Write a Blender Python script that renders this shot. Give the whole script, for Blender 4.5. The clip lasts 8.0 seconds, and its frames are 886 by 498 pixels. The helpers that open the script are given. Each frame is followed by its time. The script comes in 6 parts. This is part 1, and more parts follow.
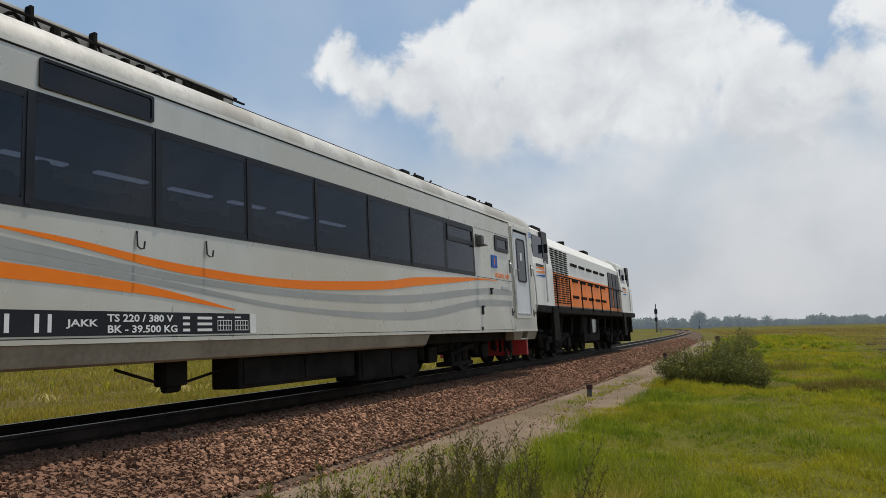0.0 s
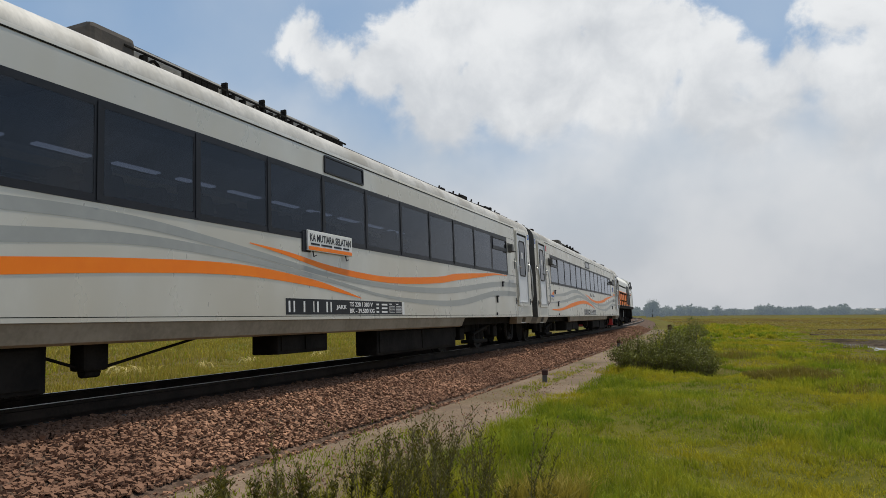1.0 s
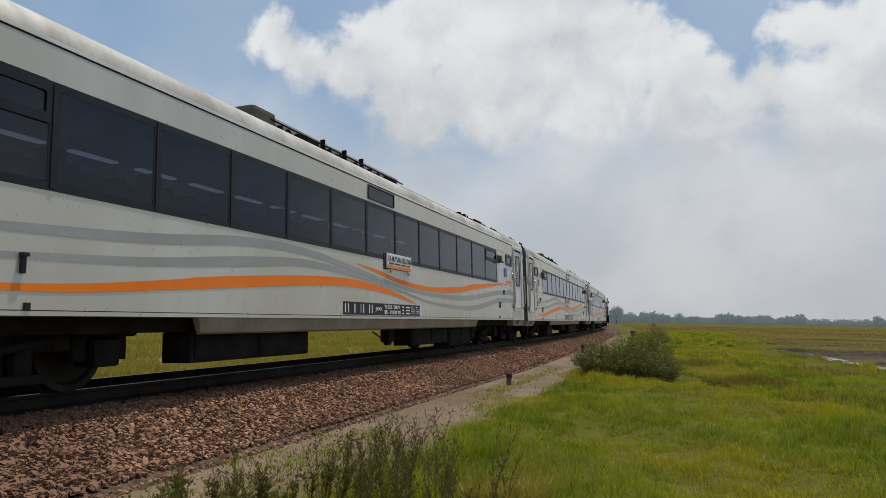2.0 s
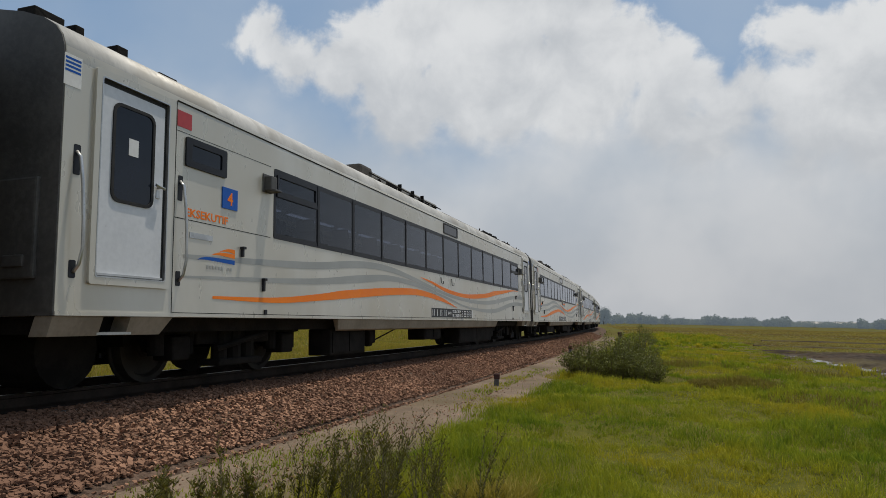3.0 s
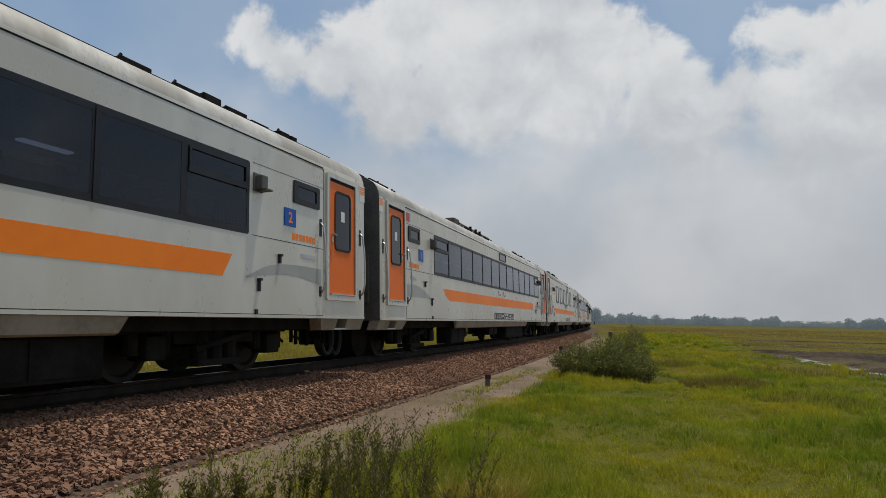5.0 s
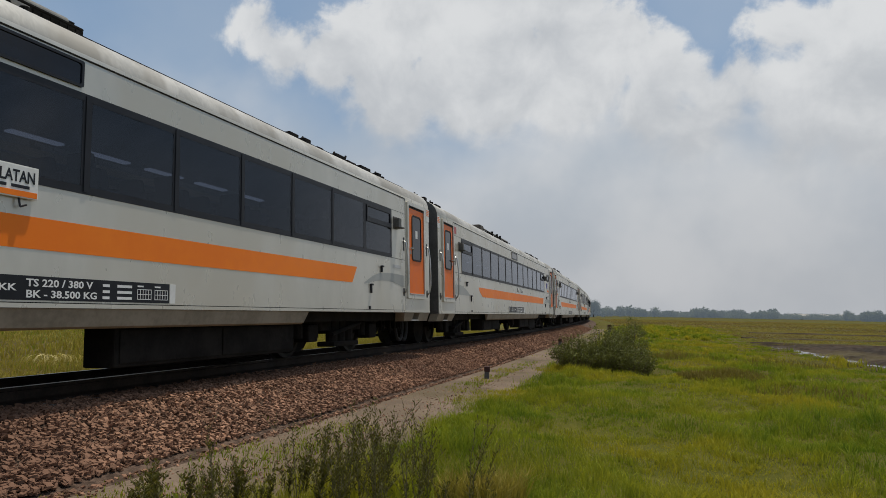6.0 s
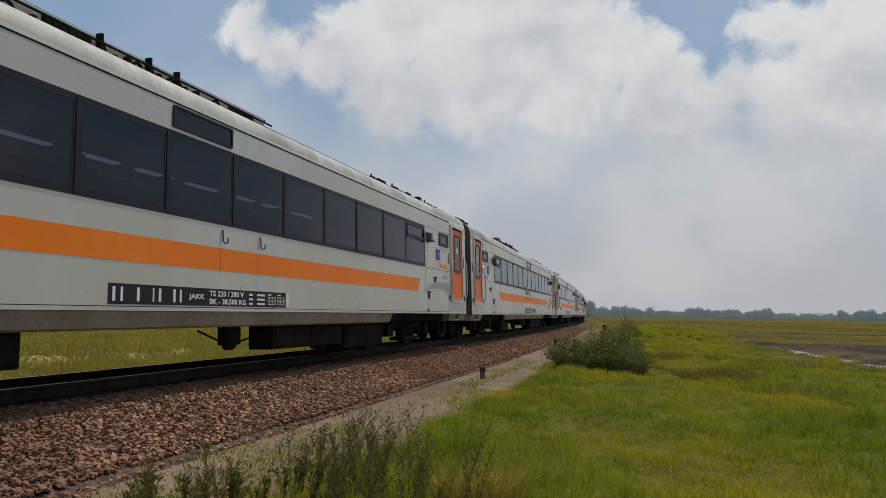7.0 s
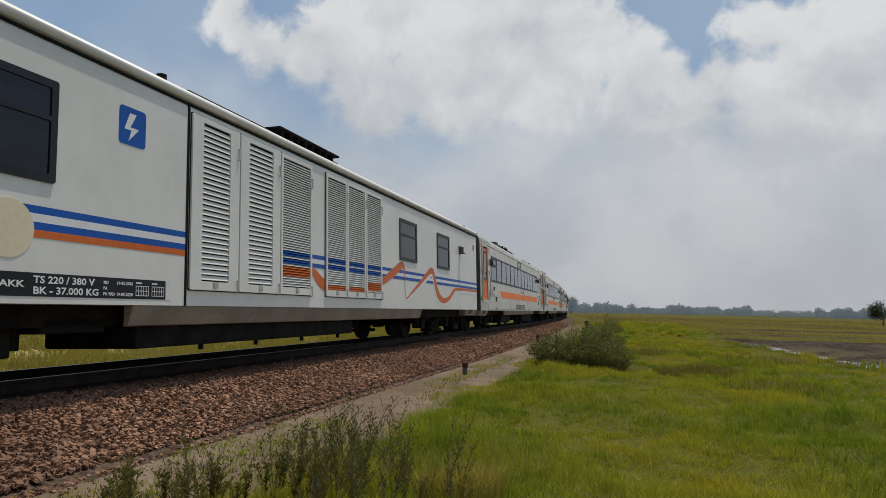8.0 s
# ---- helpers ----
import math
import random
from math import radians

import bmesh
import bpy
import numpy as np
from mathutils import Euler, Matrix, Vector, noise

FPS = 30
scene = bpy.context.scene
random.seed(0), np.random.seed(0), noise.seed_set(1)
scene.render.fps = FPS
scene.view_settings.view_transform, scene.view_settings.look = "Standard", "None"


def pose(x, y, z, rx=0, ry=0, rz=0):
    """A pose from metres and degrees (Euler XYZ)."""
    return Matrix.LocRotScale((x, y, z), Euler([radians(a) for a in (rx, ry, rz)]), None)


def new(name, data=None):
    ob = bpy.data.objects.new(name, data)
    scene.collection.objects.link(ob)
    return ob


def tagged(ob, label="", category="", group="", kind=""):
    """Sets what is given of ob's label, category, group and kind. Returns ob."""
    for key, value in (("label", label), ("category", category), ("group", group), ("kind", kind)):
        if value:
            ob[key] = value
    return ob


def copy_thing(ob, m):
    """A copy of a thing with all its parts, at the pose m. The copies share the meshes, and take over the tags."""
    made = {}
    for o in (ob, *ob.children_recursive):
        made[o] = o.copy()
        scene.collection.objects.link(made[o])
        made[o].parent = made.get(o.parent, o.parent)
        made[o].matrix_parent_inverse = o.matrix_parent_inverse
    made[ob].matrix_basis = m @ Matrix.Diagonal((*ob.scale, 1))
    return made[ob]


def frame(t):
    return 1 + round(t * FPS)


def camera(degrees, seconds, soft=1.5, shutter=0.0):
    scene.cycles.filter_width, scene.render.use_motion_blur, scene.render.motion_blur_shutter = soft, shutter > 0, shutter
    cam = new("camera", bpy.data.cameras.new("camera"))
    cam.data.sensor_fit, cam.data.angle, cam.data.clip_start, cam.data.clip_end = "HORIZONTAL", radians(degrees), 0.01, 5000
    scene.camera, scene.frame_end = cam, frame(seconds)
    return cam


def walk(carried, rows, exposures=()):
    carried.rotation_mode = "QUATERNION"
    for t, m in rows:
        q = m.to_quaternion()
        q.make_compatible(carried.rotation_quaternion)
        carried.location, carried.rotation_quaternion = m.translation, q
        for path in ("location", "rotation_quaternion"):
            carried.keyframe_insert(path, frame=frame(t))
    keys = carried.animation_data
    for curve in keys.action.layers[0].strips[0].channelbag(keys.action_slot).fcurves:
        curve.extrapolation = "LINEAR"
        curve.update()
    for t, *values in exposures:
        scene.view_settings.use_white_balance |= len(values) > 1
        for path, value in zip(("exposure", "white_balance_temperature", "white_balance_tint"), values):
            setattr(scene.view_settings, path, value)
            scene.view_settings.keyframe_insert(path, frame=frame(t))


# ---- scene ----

SECONDS = 8.0
EYE = 1.3                      # metres above the path
cam = camera(66.15, SECONDS, soft=0.85)
# seconds, pitch, roll, yaw
TURNS = [(0.0, 6.92, 1.29, 27.19), (0.4, 6.50, 0.85, 26.29), (0.5, 6.33, 0.60, 25.90), (1.0, 5.60, 0.40, 23.71),
         (1.5, 5.64, -0.30, 22.04), (3.0, 5.81, -1.15, 19.89), (3.5, 5.90, -1.03, 19.79), (4.0, 5.90, -1.05, 19.21),
         (4.5, 5.86, -0.95, 18.86), (5.0, 5.85, -1.08, 19.15), (6.5, 5.04, -1.05, 19.05), (7.0, 5.29, -0.90, 18.70),
         (7.5, 5.21, -0.98, 17.97), (8.0, 4.94, -1.20, 17.28)]
walk(cam, [(t, pose(0, 0, EYE, 90 + p, r, y)) for t, p, r, y in TURNS],
     exposures=[(0.0, 0.15), (1.5, 0.11), (3.0, -0.07), (8.0, -0.11)])

# ---- sky and sun ----
SUN_DIR = Vector((0.09, 0.20, 0.97)).normalized()
sun = new("sun", bpy.data.lights.new("sun", "SUN"))
sun.data.energy, sun.data.angle, sun.data.color = 3.55, radians(0.6), (1.0, 0.92, 0.79)
sun.rotation_euler = SUN_DIR.to_track_quat("Z", "Y").to_euler()
sun.location = (20, 10, 60)


class Nodes:
    """Short calls to build a node tree."""

    def __init__(self, tree):
        self.tree = tree
        tree.nodes.clear()

    def add(self, kind, links=None, **settings):
        n = self.tree.nodes.new(kind)
        for k, v in settings.items():
            setattr(n, k, v)
        for k, v in (links or {}).items():
            if hasattr(v, "is_linked"):
                self.tree.links.new(v, n.inputs[k])
            else:
                n.inputs[k].default_value = v
        return n

    def math(self, op, a, b=0.0, clamp=False):
        return self.add("ShaderNodeMath", {0: a, 1: b}, operation=op, use_clamp=clamp).outputs[0]

    def mix(self, f, a, b, blend="MIX"):
        n = self.add("ShaderNodeMix", {0: f, 6: a, 7: b}, data_type="RGBA", blend_type=blend)
        return n.outputs[2]

    def ramp(self, v, lo, hi, a=0.0, b=1.0, smooth=True):
        n = self.add("ShaderNodeMapRange", {0: v, 1: lo, 2: hi, 3: a, 4: b})
        n.interpolation_type = "SMOOTHSTEP" if smooth else "LINEAR"
        return n.outputs[0]

    def noise(self, co, scale, detail=4.0, rough=0.55, dist=0.0):
        return self.add("ShaderNodeTexNoise", {"Vector": co, "Scale": scale, "Detail": detail, "Roughness": rough, "Distortion": dist}).outputs[0]


def rgb(r, g, b):
    return (r, g, b, 1.0)


def toward(az, el):
    az, el = radians(az), radians(el)
    return (-math.sin(az) * math.cos(el), math.cos(az) * math.cos(el), math.sin(el))


def make_world():
    world = bpy.data.worlds.new("sky")
    scene.world = world
    world.use_nodes = True
    n = Nodes(world.node_tree)
    co = n.add("ShaderNodeTexCoord").outputs["Generated"]
    up = n.add("ShaderNodeSeparateXYZ", {0: co}).outputs[2]
    sky = n.add("ShaderNodeTexSky", sky_type="NISHITA", sun_disc=False, sun_elevation=math.asin(SUN_DIR.z),
                sun_rotation=math.atan2(SUN_DIR.x, SUN_DIR.y), air_density=1.2, dust_density=1.5, altitude=20.0).outputs[0]
    blue = n.mix(1.0, sky, rgb(0.085, 0.085, 0.085), "MULTIPLY")
    # cumulus heads: direction and radius of each
    heads = [(-3.2, 16.1, 2.6), (-1.5, 14.1, 3.2), (35.5, 22.7, 1.5), (34.7, 21.4, 1.5), (37.1, 21.4, 0.6), (32.9, 20.2, 1.8), (29.3, 20.2, 2.4), (26.2, 21.5, 2.7), (22.8, 23.3, 3.3), (18.9, 25.2, 3.5), (14.0, 26.8, 3.8),
             (9.1, 24.9, 3.4), (4.9, 21.8, 2.7), (1.7, 20.1, 2.2), (-0.6, 18.7, 1.8), (23.6, 17.1, 3.9), (16.3, 19.5, 5.9), (9.1, 18.7, 4.9), (2.2, 16.1, 3.0), (-8.0, 21.4, 2.3),
             (-11.1, 20.6, 2.9), (-14.2, 19.5, 3.2), (-6.1, 17.7, 2.2), (-9.2, 15.5, 4.2), (-13.5, 14.2, 4.4), (-8.1, 12.1, 2.4), (15.0, 32.8, 6.0), (-18.8, 19.4, 4.8)]
    heap = None
    for az, el, r in heads:
        d = n.add("ShaderNodeVectorMath", {0: co, 1: toward(az, el)}, operation="DISTANCE").outputs["Value"]
        v = n.math("MULTIPLY", n.math("SUBTRACT", radians(r), d), 1 / radians(3.0))
        heap = v if heap is None else n.add("ShaderNodeMath", {0: heap, 1: v, 2: 0.35}, operation="SMOOTH_MAX").outputs[0]
    n1 = n.noise(co, 11.0, 6.0, 0.56, 0.3)
    n2 = n.noise(co, 3.0, 5.0, 0.55)
    soft = n.noise(co, 5.0, 4.0, 0.5)
    fine = n.noise(co, 34.0, 5.0, 0.6)
    puff = n.math("ADD", heap, n.math("ADD", n.math("MULTIPLY", n.math("SUBTRACT", n1, 0.5), 1.9), n.math("MULTIPLY", n.math("SUBTRACT", fine, 0.5), 0.7)))
    # crisp round heads on top, frayed veils below
    fray = n.ramp(up, 0.20, 0.36, 1.25, 0.42)
    near = n.ramp(n.math("DIVIDE", n.math("ADD", puff, 0.32), fray), 0.0, 1.0)
    # the rest of the sky: broken cloud
    rest = n.math("MULTIPLY", n.ramp(n2, 0.46, 0.62), 0.8)
    away = n.ramp(heap, -9.0, -5.5, 1.0, 0.0)
    cover = n.math("MAXIMUM", near, n.math("MULTIPLY", rest, away))
    # billows: lighter where they face up, greyer underneath
    lift = n.add("ShaderNodeVectorMath", {0: co, 1: (0.0, 0.0, 0.035)}, operation="ADD").outputs[0]
    relief = n.math("SUBTRACT", n1, n.noise(lift, 11.0, 6.0, 0.56, 0.3))
    tone = n.math("ADD", n.math("MULTIPLY", relief, 0.75), n.math("ADD", n.math("MULTIPLY", soft, 0.9), n.ramp(up, 0.14, 0.42, -0.12, 0.14)))
    body = n.mix(n.ramp(tone, 0.22, 0.75), rgb(0.54, 0.565, 0.595), rgb(0.755, 0.768, 0.778))
    veil = n.mix(n.ramp(soft, 0.3, 0.75), rgb(0.27, 0.41, 0.61), rgb(0.40, 0.51, 0.65))
    open_sky = n.mix(0.6, blue, veil)
    # a thin grey sheet under the heads
    level = n.math("ADD", up, n.math("MULTIPLY", n.math("SUBTRACT", n2, 0.5), 0.30))
    sheet = n.math("MULTIPLY", n.ramp(level, 0.20, 0.36, 0.86, 0.0), n.ramp(heap, -5.0, -0.6, 0.25, 1.0))
    grey = n.mix(n.ramp(n.math("ADD", n.math("MULTIPLY", soft, 0.85), n.math("MULTIPLY", n1, 0.15)), 0.36, 0.66), rgb(0.47, 0.525, 0.585), rgb(0.67, 0.685, 0.70))
    c = n.mix(n.math("MULTIPLY", cover, 0.97), n.mix(sheet, open_sky, grey), body)
    # haze that thickens towards the horizon
    haze = n.ramp(up, 0.02, 0.30, 0.95, 0.0)
    low = n.mix(n.ramp(soft, 0.35, 0.7), rgb(0.46, 0.48, 0.51), rgb(0.56, 0.57, 0.59))
    broken = n.mix(n.ramp(n1, 0.42, 0.60), rgb(0.30, 0.37, 0.46), rgb(0.78, 0.78, 0.77))
    low = n.mix(n.math("MULTIPLY", away, 0.5), low, broken)
    c = n.mix(haze, c, low)
    bg = n.add("ShaderNodeBackground", {0: c, 1: 1.0}).outputs[0]
    n.add("ShaderNodeOutputWorld", {0: bg})


make_world()


# ---- materials ----
def material(name, a, b, rough=0.6, metal=0.0, scale=6.0, fine=60.0, bump=0.1, island=0.0, specular=0.5, patch=None, patch_scale=0.3, stretch=(1, 1, 1), coat=0.0, world_space=False, glow_through=0.0, haze=None):
    """A surface that wanders between the colours a and b at two scales; patch adds a third colour in large patches."""
    m = bpy.data.materials.new(name)
    m.use_nodes = True
    n = Nodes(m.node_tree)
    tc = n.add("ShaderNodeTexCoord").outputs["Object"]
    if world_space:
        tc = n.add("ShaderNodeNewGeometry").outputs["Position"]
    co = n.add("ShaderNodeMapping", {"Vector": tc, "Scale": stretch}).outputs[0]
    big = n.noise(co, scale, 4.0)
    small = n.noise(co, fine, 3.0)
    f = n.math("ADD", n.math("MULTIPLY", big, 0.65), n.math("MULTIPLY", small, 0.35))
    f = n.ramp(f, 0.36, 0.64)
    if island:
        r = n.add("ShaderNodeNewGeometry").outputs["Random Per Island"]
        f = n.math("ADD", n.math("MULTIPLY", f, 1 - island), n.math("MULTIPLY", r, island))
    c = n.mix(f, rgb(*a), rgb(*b))
    if patch:
        c = n.mix(n.ramp(n.noise(co, patch_scale, 4.0, 0.6), 0.44, 0.62), c, rgb(*patch))
    bs = n.add("ShaderNodeBsdfPrincipled", {"Base Color": c, "Roughness": n.ramp(small, 0.2, 0.8, max(rough - 0.08, 0.02), min(rough + 0.08, 1.0)),
                                            "Metallic": metal, "Specular IOR Level": specular, "Coat Weight": coat})
    # haze is a glow of the surface's own, even and unlit
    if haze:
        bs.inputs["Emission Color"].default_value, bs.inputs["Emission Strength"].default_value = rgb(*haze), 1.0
    if bump:
        h = n.add("ShaderNodeBump", {"Height": f, "Strength": bump, "Distance": 0.02}).outputs[0]
        n.tree.links.new(h, bs.inputs["Normal"])
    out = bs.outputs[0]
    if glow_through:
        # leaves let light through
        tr = n.add("ShaderNodeBsdfTranslucent", {0: n.mix(1.0, c, rgb(1.5, 1.45, 0.7), "MULTIPLY")}).outputs[0]
        out = n.add("ShaderNodeMixShader", {0: glow_through, 1: out, 2: tr}).outputs[0]
    n.add("ShaderNodeOutputMaterial", {0: out})
    return m


def vary(c, k):
    return tuple(x * k for x in c)


M = {}
M["silver"] = material("silver_paint", (0.545, 0.525, 0.462), (0.645, 0.622, 0.556), 0.32, 0.36, 0.5, 4, 0.0, stretch=(1, 1, 0.5), patch=(0.55, 0.515, 0.435), patch_scale=0.35)
M["roof"] = material("roof_paint", (0.36, 0.355, 0.33), (0.50, 0.49, 0.46), 0.55, 0.1, 0.9, 14, 0.03, stretch=(1, 2.2, 1), patch=(0.30, 0.285, 0.25), patch_scale=0.5)
M["white"] = material("white_paint", (0.70, 0.69, 0.64), (0.78, 0.77, 0.72), 0.35, 0.0, 0.6, 5, 0.0)
M["door_grey"] = material("door_paint", (0.60, 0.61, 0.62), (0.70, 0.71, 0.72), 0.35, 0.1, 1.0, 18, 0.01)
M["door_orange"] = material("orange_door_paint", (0.80, 0.145, 0.008), (0.87, 0.175, 0.012), 0.45, 0.0, 1.0, 8, 0.0, specular=0.25)
M["orange"] = material("orange_stripe", (0.92, 0.205, 0.010), (0.97, 0.245, 0.016), 0.45, 0.0, 0.8, 6, 0.0, specular=0.25)
M["grey"] = material("grey_stripe", (0.33, 0.335, 0.315), (0.395, 0.40, 0.38), 0.4, 0.2, 0.8, 6, 0.0)
M["blue"] = material("blue_paint", (0.004, 0.080, 0.37), (0.007, 0.100, 0.44), 0.45, 0.0, 1.0, 16, 0.0, specular=0.25)
M["rust_orange"] = material("rust_orange_paint", (0.60, 0.130, 0.022), (0.68, 0.160, 0.030), 0.45, 0.0, 1.0, 8, 0.0, specular=0.25)
M["red"] = material("red_paint", (0.42, 0.03, 0.03), (0.52, 0.05, 0.05), 0.4, 0.0, 1.0, 16, 0.0)
M["cream"] = material("cream_paint", (0.72, 0.62, 0.42), (0.80, 0.70, 0.50), 0.4, 0.0, 1.0, 16, 0.0)
M["frame"] = material("window_frame_black", (0.008, 0.009, 0.012), (0.016, 0.017, 0.022), 0.45, 0.0, 3, 30, 0.0, specular=0.3)
M["glass"] = material("tinted_glass", (0.005, 0.007, 0.013), (0.011, 0.015, 0.026), 0.04, 0.0, 1.1, 3, 0.010, specular=0.34)
M["seat"] = material("seat_cloth", (0.030, 0.034, 0.048), (0.060, 0.066, 0.085), 0.9, 0.0, 4, 60, 0.05, specular=0.15)
M["carpet"] = material("cabin_floor", (0.05, 0.048, 0.045), (0.09, 0.085, 0.08), 0.9, 0.0, 2, 30, 0.05, specular=0.15)
M["under"] = material("underframe_grime", (0.006, 0.0056, 0.005), (0.018, 0.016, 0.014), 0.9, 0.0, 3, 30, 0.2, specular=0.15)
M["wheel"] = material("wheel_steel", (0.014, 0.012, 0.010), (0.038, 0.032, 0.027), 0.7, 0.4, 3, 30, 0.1)
# grimy body tone, darkened by the shade below the sill
M["skirt"] = material("skirt_paint", (0.20, 0.172, 0.130), (0.30, 0.262, 0.205), 0.65, 0.0, 1.5, 18, 0.05, specular=0.3)
M["endwall"] = material("end_wall_grey", (0.060, 0.058, 0.054), (0.115, 0.110, 0.102), 0.6, 0.0, 1.2, 20, 0.05)
M["black"] = material("black_rubber", (0.010, 0.010, 0.010), (0.022, 0.022, 0.022), 0.8, 0.0, 4, 40, 0.1)
M["gear"] = material("roof_gear", (0.05, 0.048, 0.045), (0.13, 0.125, 0.115), 0.7, 0.2, 3, 30, 0.1)
M["cowl"] = material("cowl_paint", (0.040, 0.034, 0.028), (0.085, 0.070, 0.055), 0.7, 0.1, 2, 25, 0.1)
M["gear_pale"] = material("roof_gear_pale", (0.26, 0.25, 0.23), (0.36, 0.35, 0.32), 0.7, 0.2, 3, 30, 0.1)
M["steel"] = material("brushed_steel", (0.42, 0.42, 0.41), (0.55, 0.55, 0.54), 0.35, 0.8, 4, 60, 0.02)
M["letter"] = material("letter_white", (0.75, 0.75, 0.74), (0.82, 0.82, 0.81), 0.5, 0.0, 3, 30, 0.0)
M["paper"] = material("paper_white", (0.70, 0.70, 0.68), (0.80, 0.80, 0.78), 0.7, 0.0, 3, 30, 0.0)
M["rail"] = material("rail_steel", (0.018, 0.013, 0.010), (0.045, 0.032, 0.024), 0.7, 0.2, 3, 40, 0.1, specular=0.2)
M["rail_top"] = material("rail_polished", (0.22, 0.21, 0.20), (0.32, 0.31, 0.29), 0.35, 0.9, 3, 40, 0.02)
M["concrete"] = material("sleeper_concrete", (0.20, 0.19, 0.175), (0.30, 0.285, 0.265), 0.9, 0.0, 3, 40, 0.2, specular=0.12)
M["stone"] = material("ballast_stone", (0.055, 0.030, 0.020), (0.395, 0.225, 0.145), 0.9, 0.0, 2.0, 30, 0.25, island=0.8, world_space=True, patch=(0.170, 0.096, 0.064), patch_scale=0.5, specular=0.12)
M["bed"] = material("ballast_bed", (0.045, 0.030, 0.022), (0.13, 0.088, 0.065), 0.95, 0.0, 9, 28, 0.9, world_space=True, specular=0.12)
M["dirt"] = material("path_dirt", (0.125, 0.094, 0.068), (0.225, 0.170, 0.126), 0.95, 0.0, 1.2, 22, 0.5, world_space=True, patch=(0.115, 0.090, 0.056), patch_scale=0.6, specular=0.12)
M["ground"] = material("field_ground", (0.060, 0.064, 0.011), (0.110, 0.100, 0.020), 0.95, 0.0, 0.35, 9, 0.5, world_space=True, patch=(0.085, 0.066, 0.022), patch_scale=0.05, specular=0.05)
M["grass"] = material("grass_blades", (0.075, 0.138, 0.015), (0.30, 0.325, 0.038), 0.8, 0.0, 0.9, 4.0, 0.0, island=0.4, specular=0.08, world_space=True, patch=(0.335, 0.295, 0.035), patch_scale=0.26, glow_through=0.38)
M["dry"] = material("dry_grass_blades", (0.20, 0.17, 0.030), (0.37, 0.30, 0.085), 0.85, 0.0, 0.4, 2, 0.0, island=0.5, specular=0.08, world_space=True, glow_through=0.3)
M["stubble"] = material("field_stubble", (0.20, 0.165, 0.050), (0.33, 0.265, 0.085), 0.9, 0.0, 0.08, 1.0, 0.0, island=0.4, specular=0.05, world_space=True, patch=(0.20, 0.145, 0.075), patch_scale=0.06, glow_through=0.3)
M["straw"] = material("pale_straw", (0.42, 0.35, 0.14), (0.60, 0.52, 0.26), 0.85, 0.0, 1.5, 8, 0.0, island=0.5, specular=0.05, glow_through=0.25)
M["tuft"] = material("brown_tuft_blades", (0.15, 0.13, 0.034), (0.25, 0.20, 0.062), 0.85, 0.0, 0.6, 3, 0.0, island=0.5, specular=0.05, glow_through=0.25)
M["weed"] = material("weed_leaves", (0.052, 0.056, 0.011), (0.140, 0.128, 0.030), 0.6, 0.0, 2, 9, 0.0, island=0.6, specular=0.2, glow_through=0.3)
M["stem"] = material("weed_stems", (0.08, 0.065, 0.03), (0.15, 0.12, 0.06), 0.7, 0.0, 3, 20, 0.0)
M["bush"] = material("bush_leaves", (0.070, 0.082, 0.022), (0.175, 0.185, 0.055), 0.6, 0.0, 1, 5, 0.0, island=0.5, specular=0.2, glow_through=0.25)
# distance haze put in here: greyed leaf colours plus a faint bluish emission
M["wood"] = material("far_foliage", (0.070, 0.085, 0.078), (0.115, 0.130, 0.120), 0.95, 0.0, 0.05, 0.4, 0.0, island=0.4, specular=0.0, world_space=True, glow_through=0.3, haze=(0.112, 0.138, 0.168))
M["crown"] = material("dark_tree_leaves", (0.030, 0.042, 0.022), (0.065, 0.080, 0.042), 0.8, 0.0, 0.5, 3, 0.0, island=0.5, specular=0.1, glow_through=0.2)
M["trunk"] = material("bark", (0.07, 0.055, 0.04), (0.14, 0.11, 0.085), 0.9, 0.0, 4, 20, 0.3, specular=0.12)
M["mud"] = material("paddy_mud", (0.022, 0.016, 0.011), (0.062, 0.044, 0.030), 0.9, 0.0, 0.5, 4, 0.6, world_space=True, patch=(0.075, 0.060, 0.030), patch_scale=0.2, specular=0.12)
M["water"] = material("standing_water", (0.06, 0.055, 0.045), (0.09, 0.08, 0.065), 0.08, 0.0, 2, 12, 0.05, specular=0.6, world_space=True)
M["post"] = material("rusty_post", (0.045, 0.018, 0.014), (0.10, 0.035, 0.025), 0.85, 0.0, 6, 50, 0.2)


def tinted_pane():
    """Dark window film: part of the daylight passes, the rest is a clear reflection."""
    m = bpy.data.materials.new("window_film")
    m.use_nodes = True
    n = Nodes(m.node_tree)
    co = n.add("ShaderNodeTexCoord").outputs["Object"]
    wavy = n.add("ShaderNodeBump", {"Height": n.noise(co, 0.8, 2.0), "Strength": 0.012, "Distance": 0.03}).outputs[0]
    clear = n.add("ShaderNodeBsdfTransparent", {0: rgb(0.33, 0.36, 0.42)}).outputs[0]
    gloss = n.add("ShaderNodeBsdfGlossy", {"Color": rgb(0.92, 0.95, 1.0), "Roughness": 0.03, "Normal": wavy}).outputs[0]
    facing = n.add("ShaderNodeLayerWeight", {"Blend": 0.5, "Normal": wavy}).outputs["Facing"]
    edge = n.math("ADD", 0.04, n.math("MULTIPLY", n.math("POWER", facing, 5.0), 0.9))
    n.add("ShaderNodeOutputMaterial", {0: n.add("ShaderNodeMixShader", {0: edge, 1: clear, 2: gloss}).outputs[0]})
    return m


M["film"] = tinted_pane()
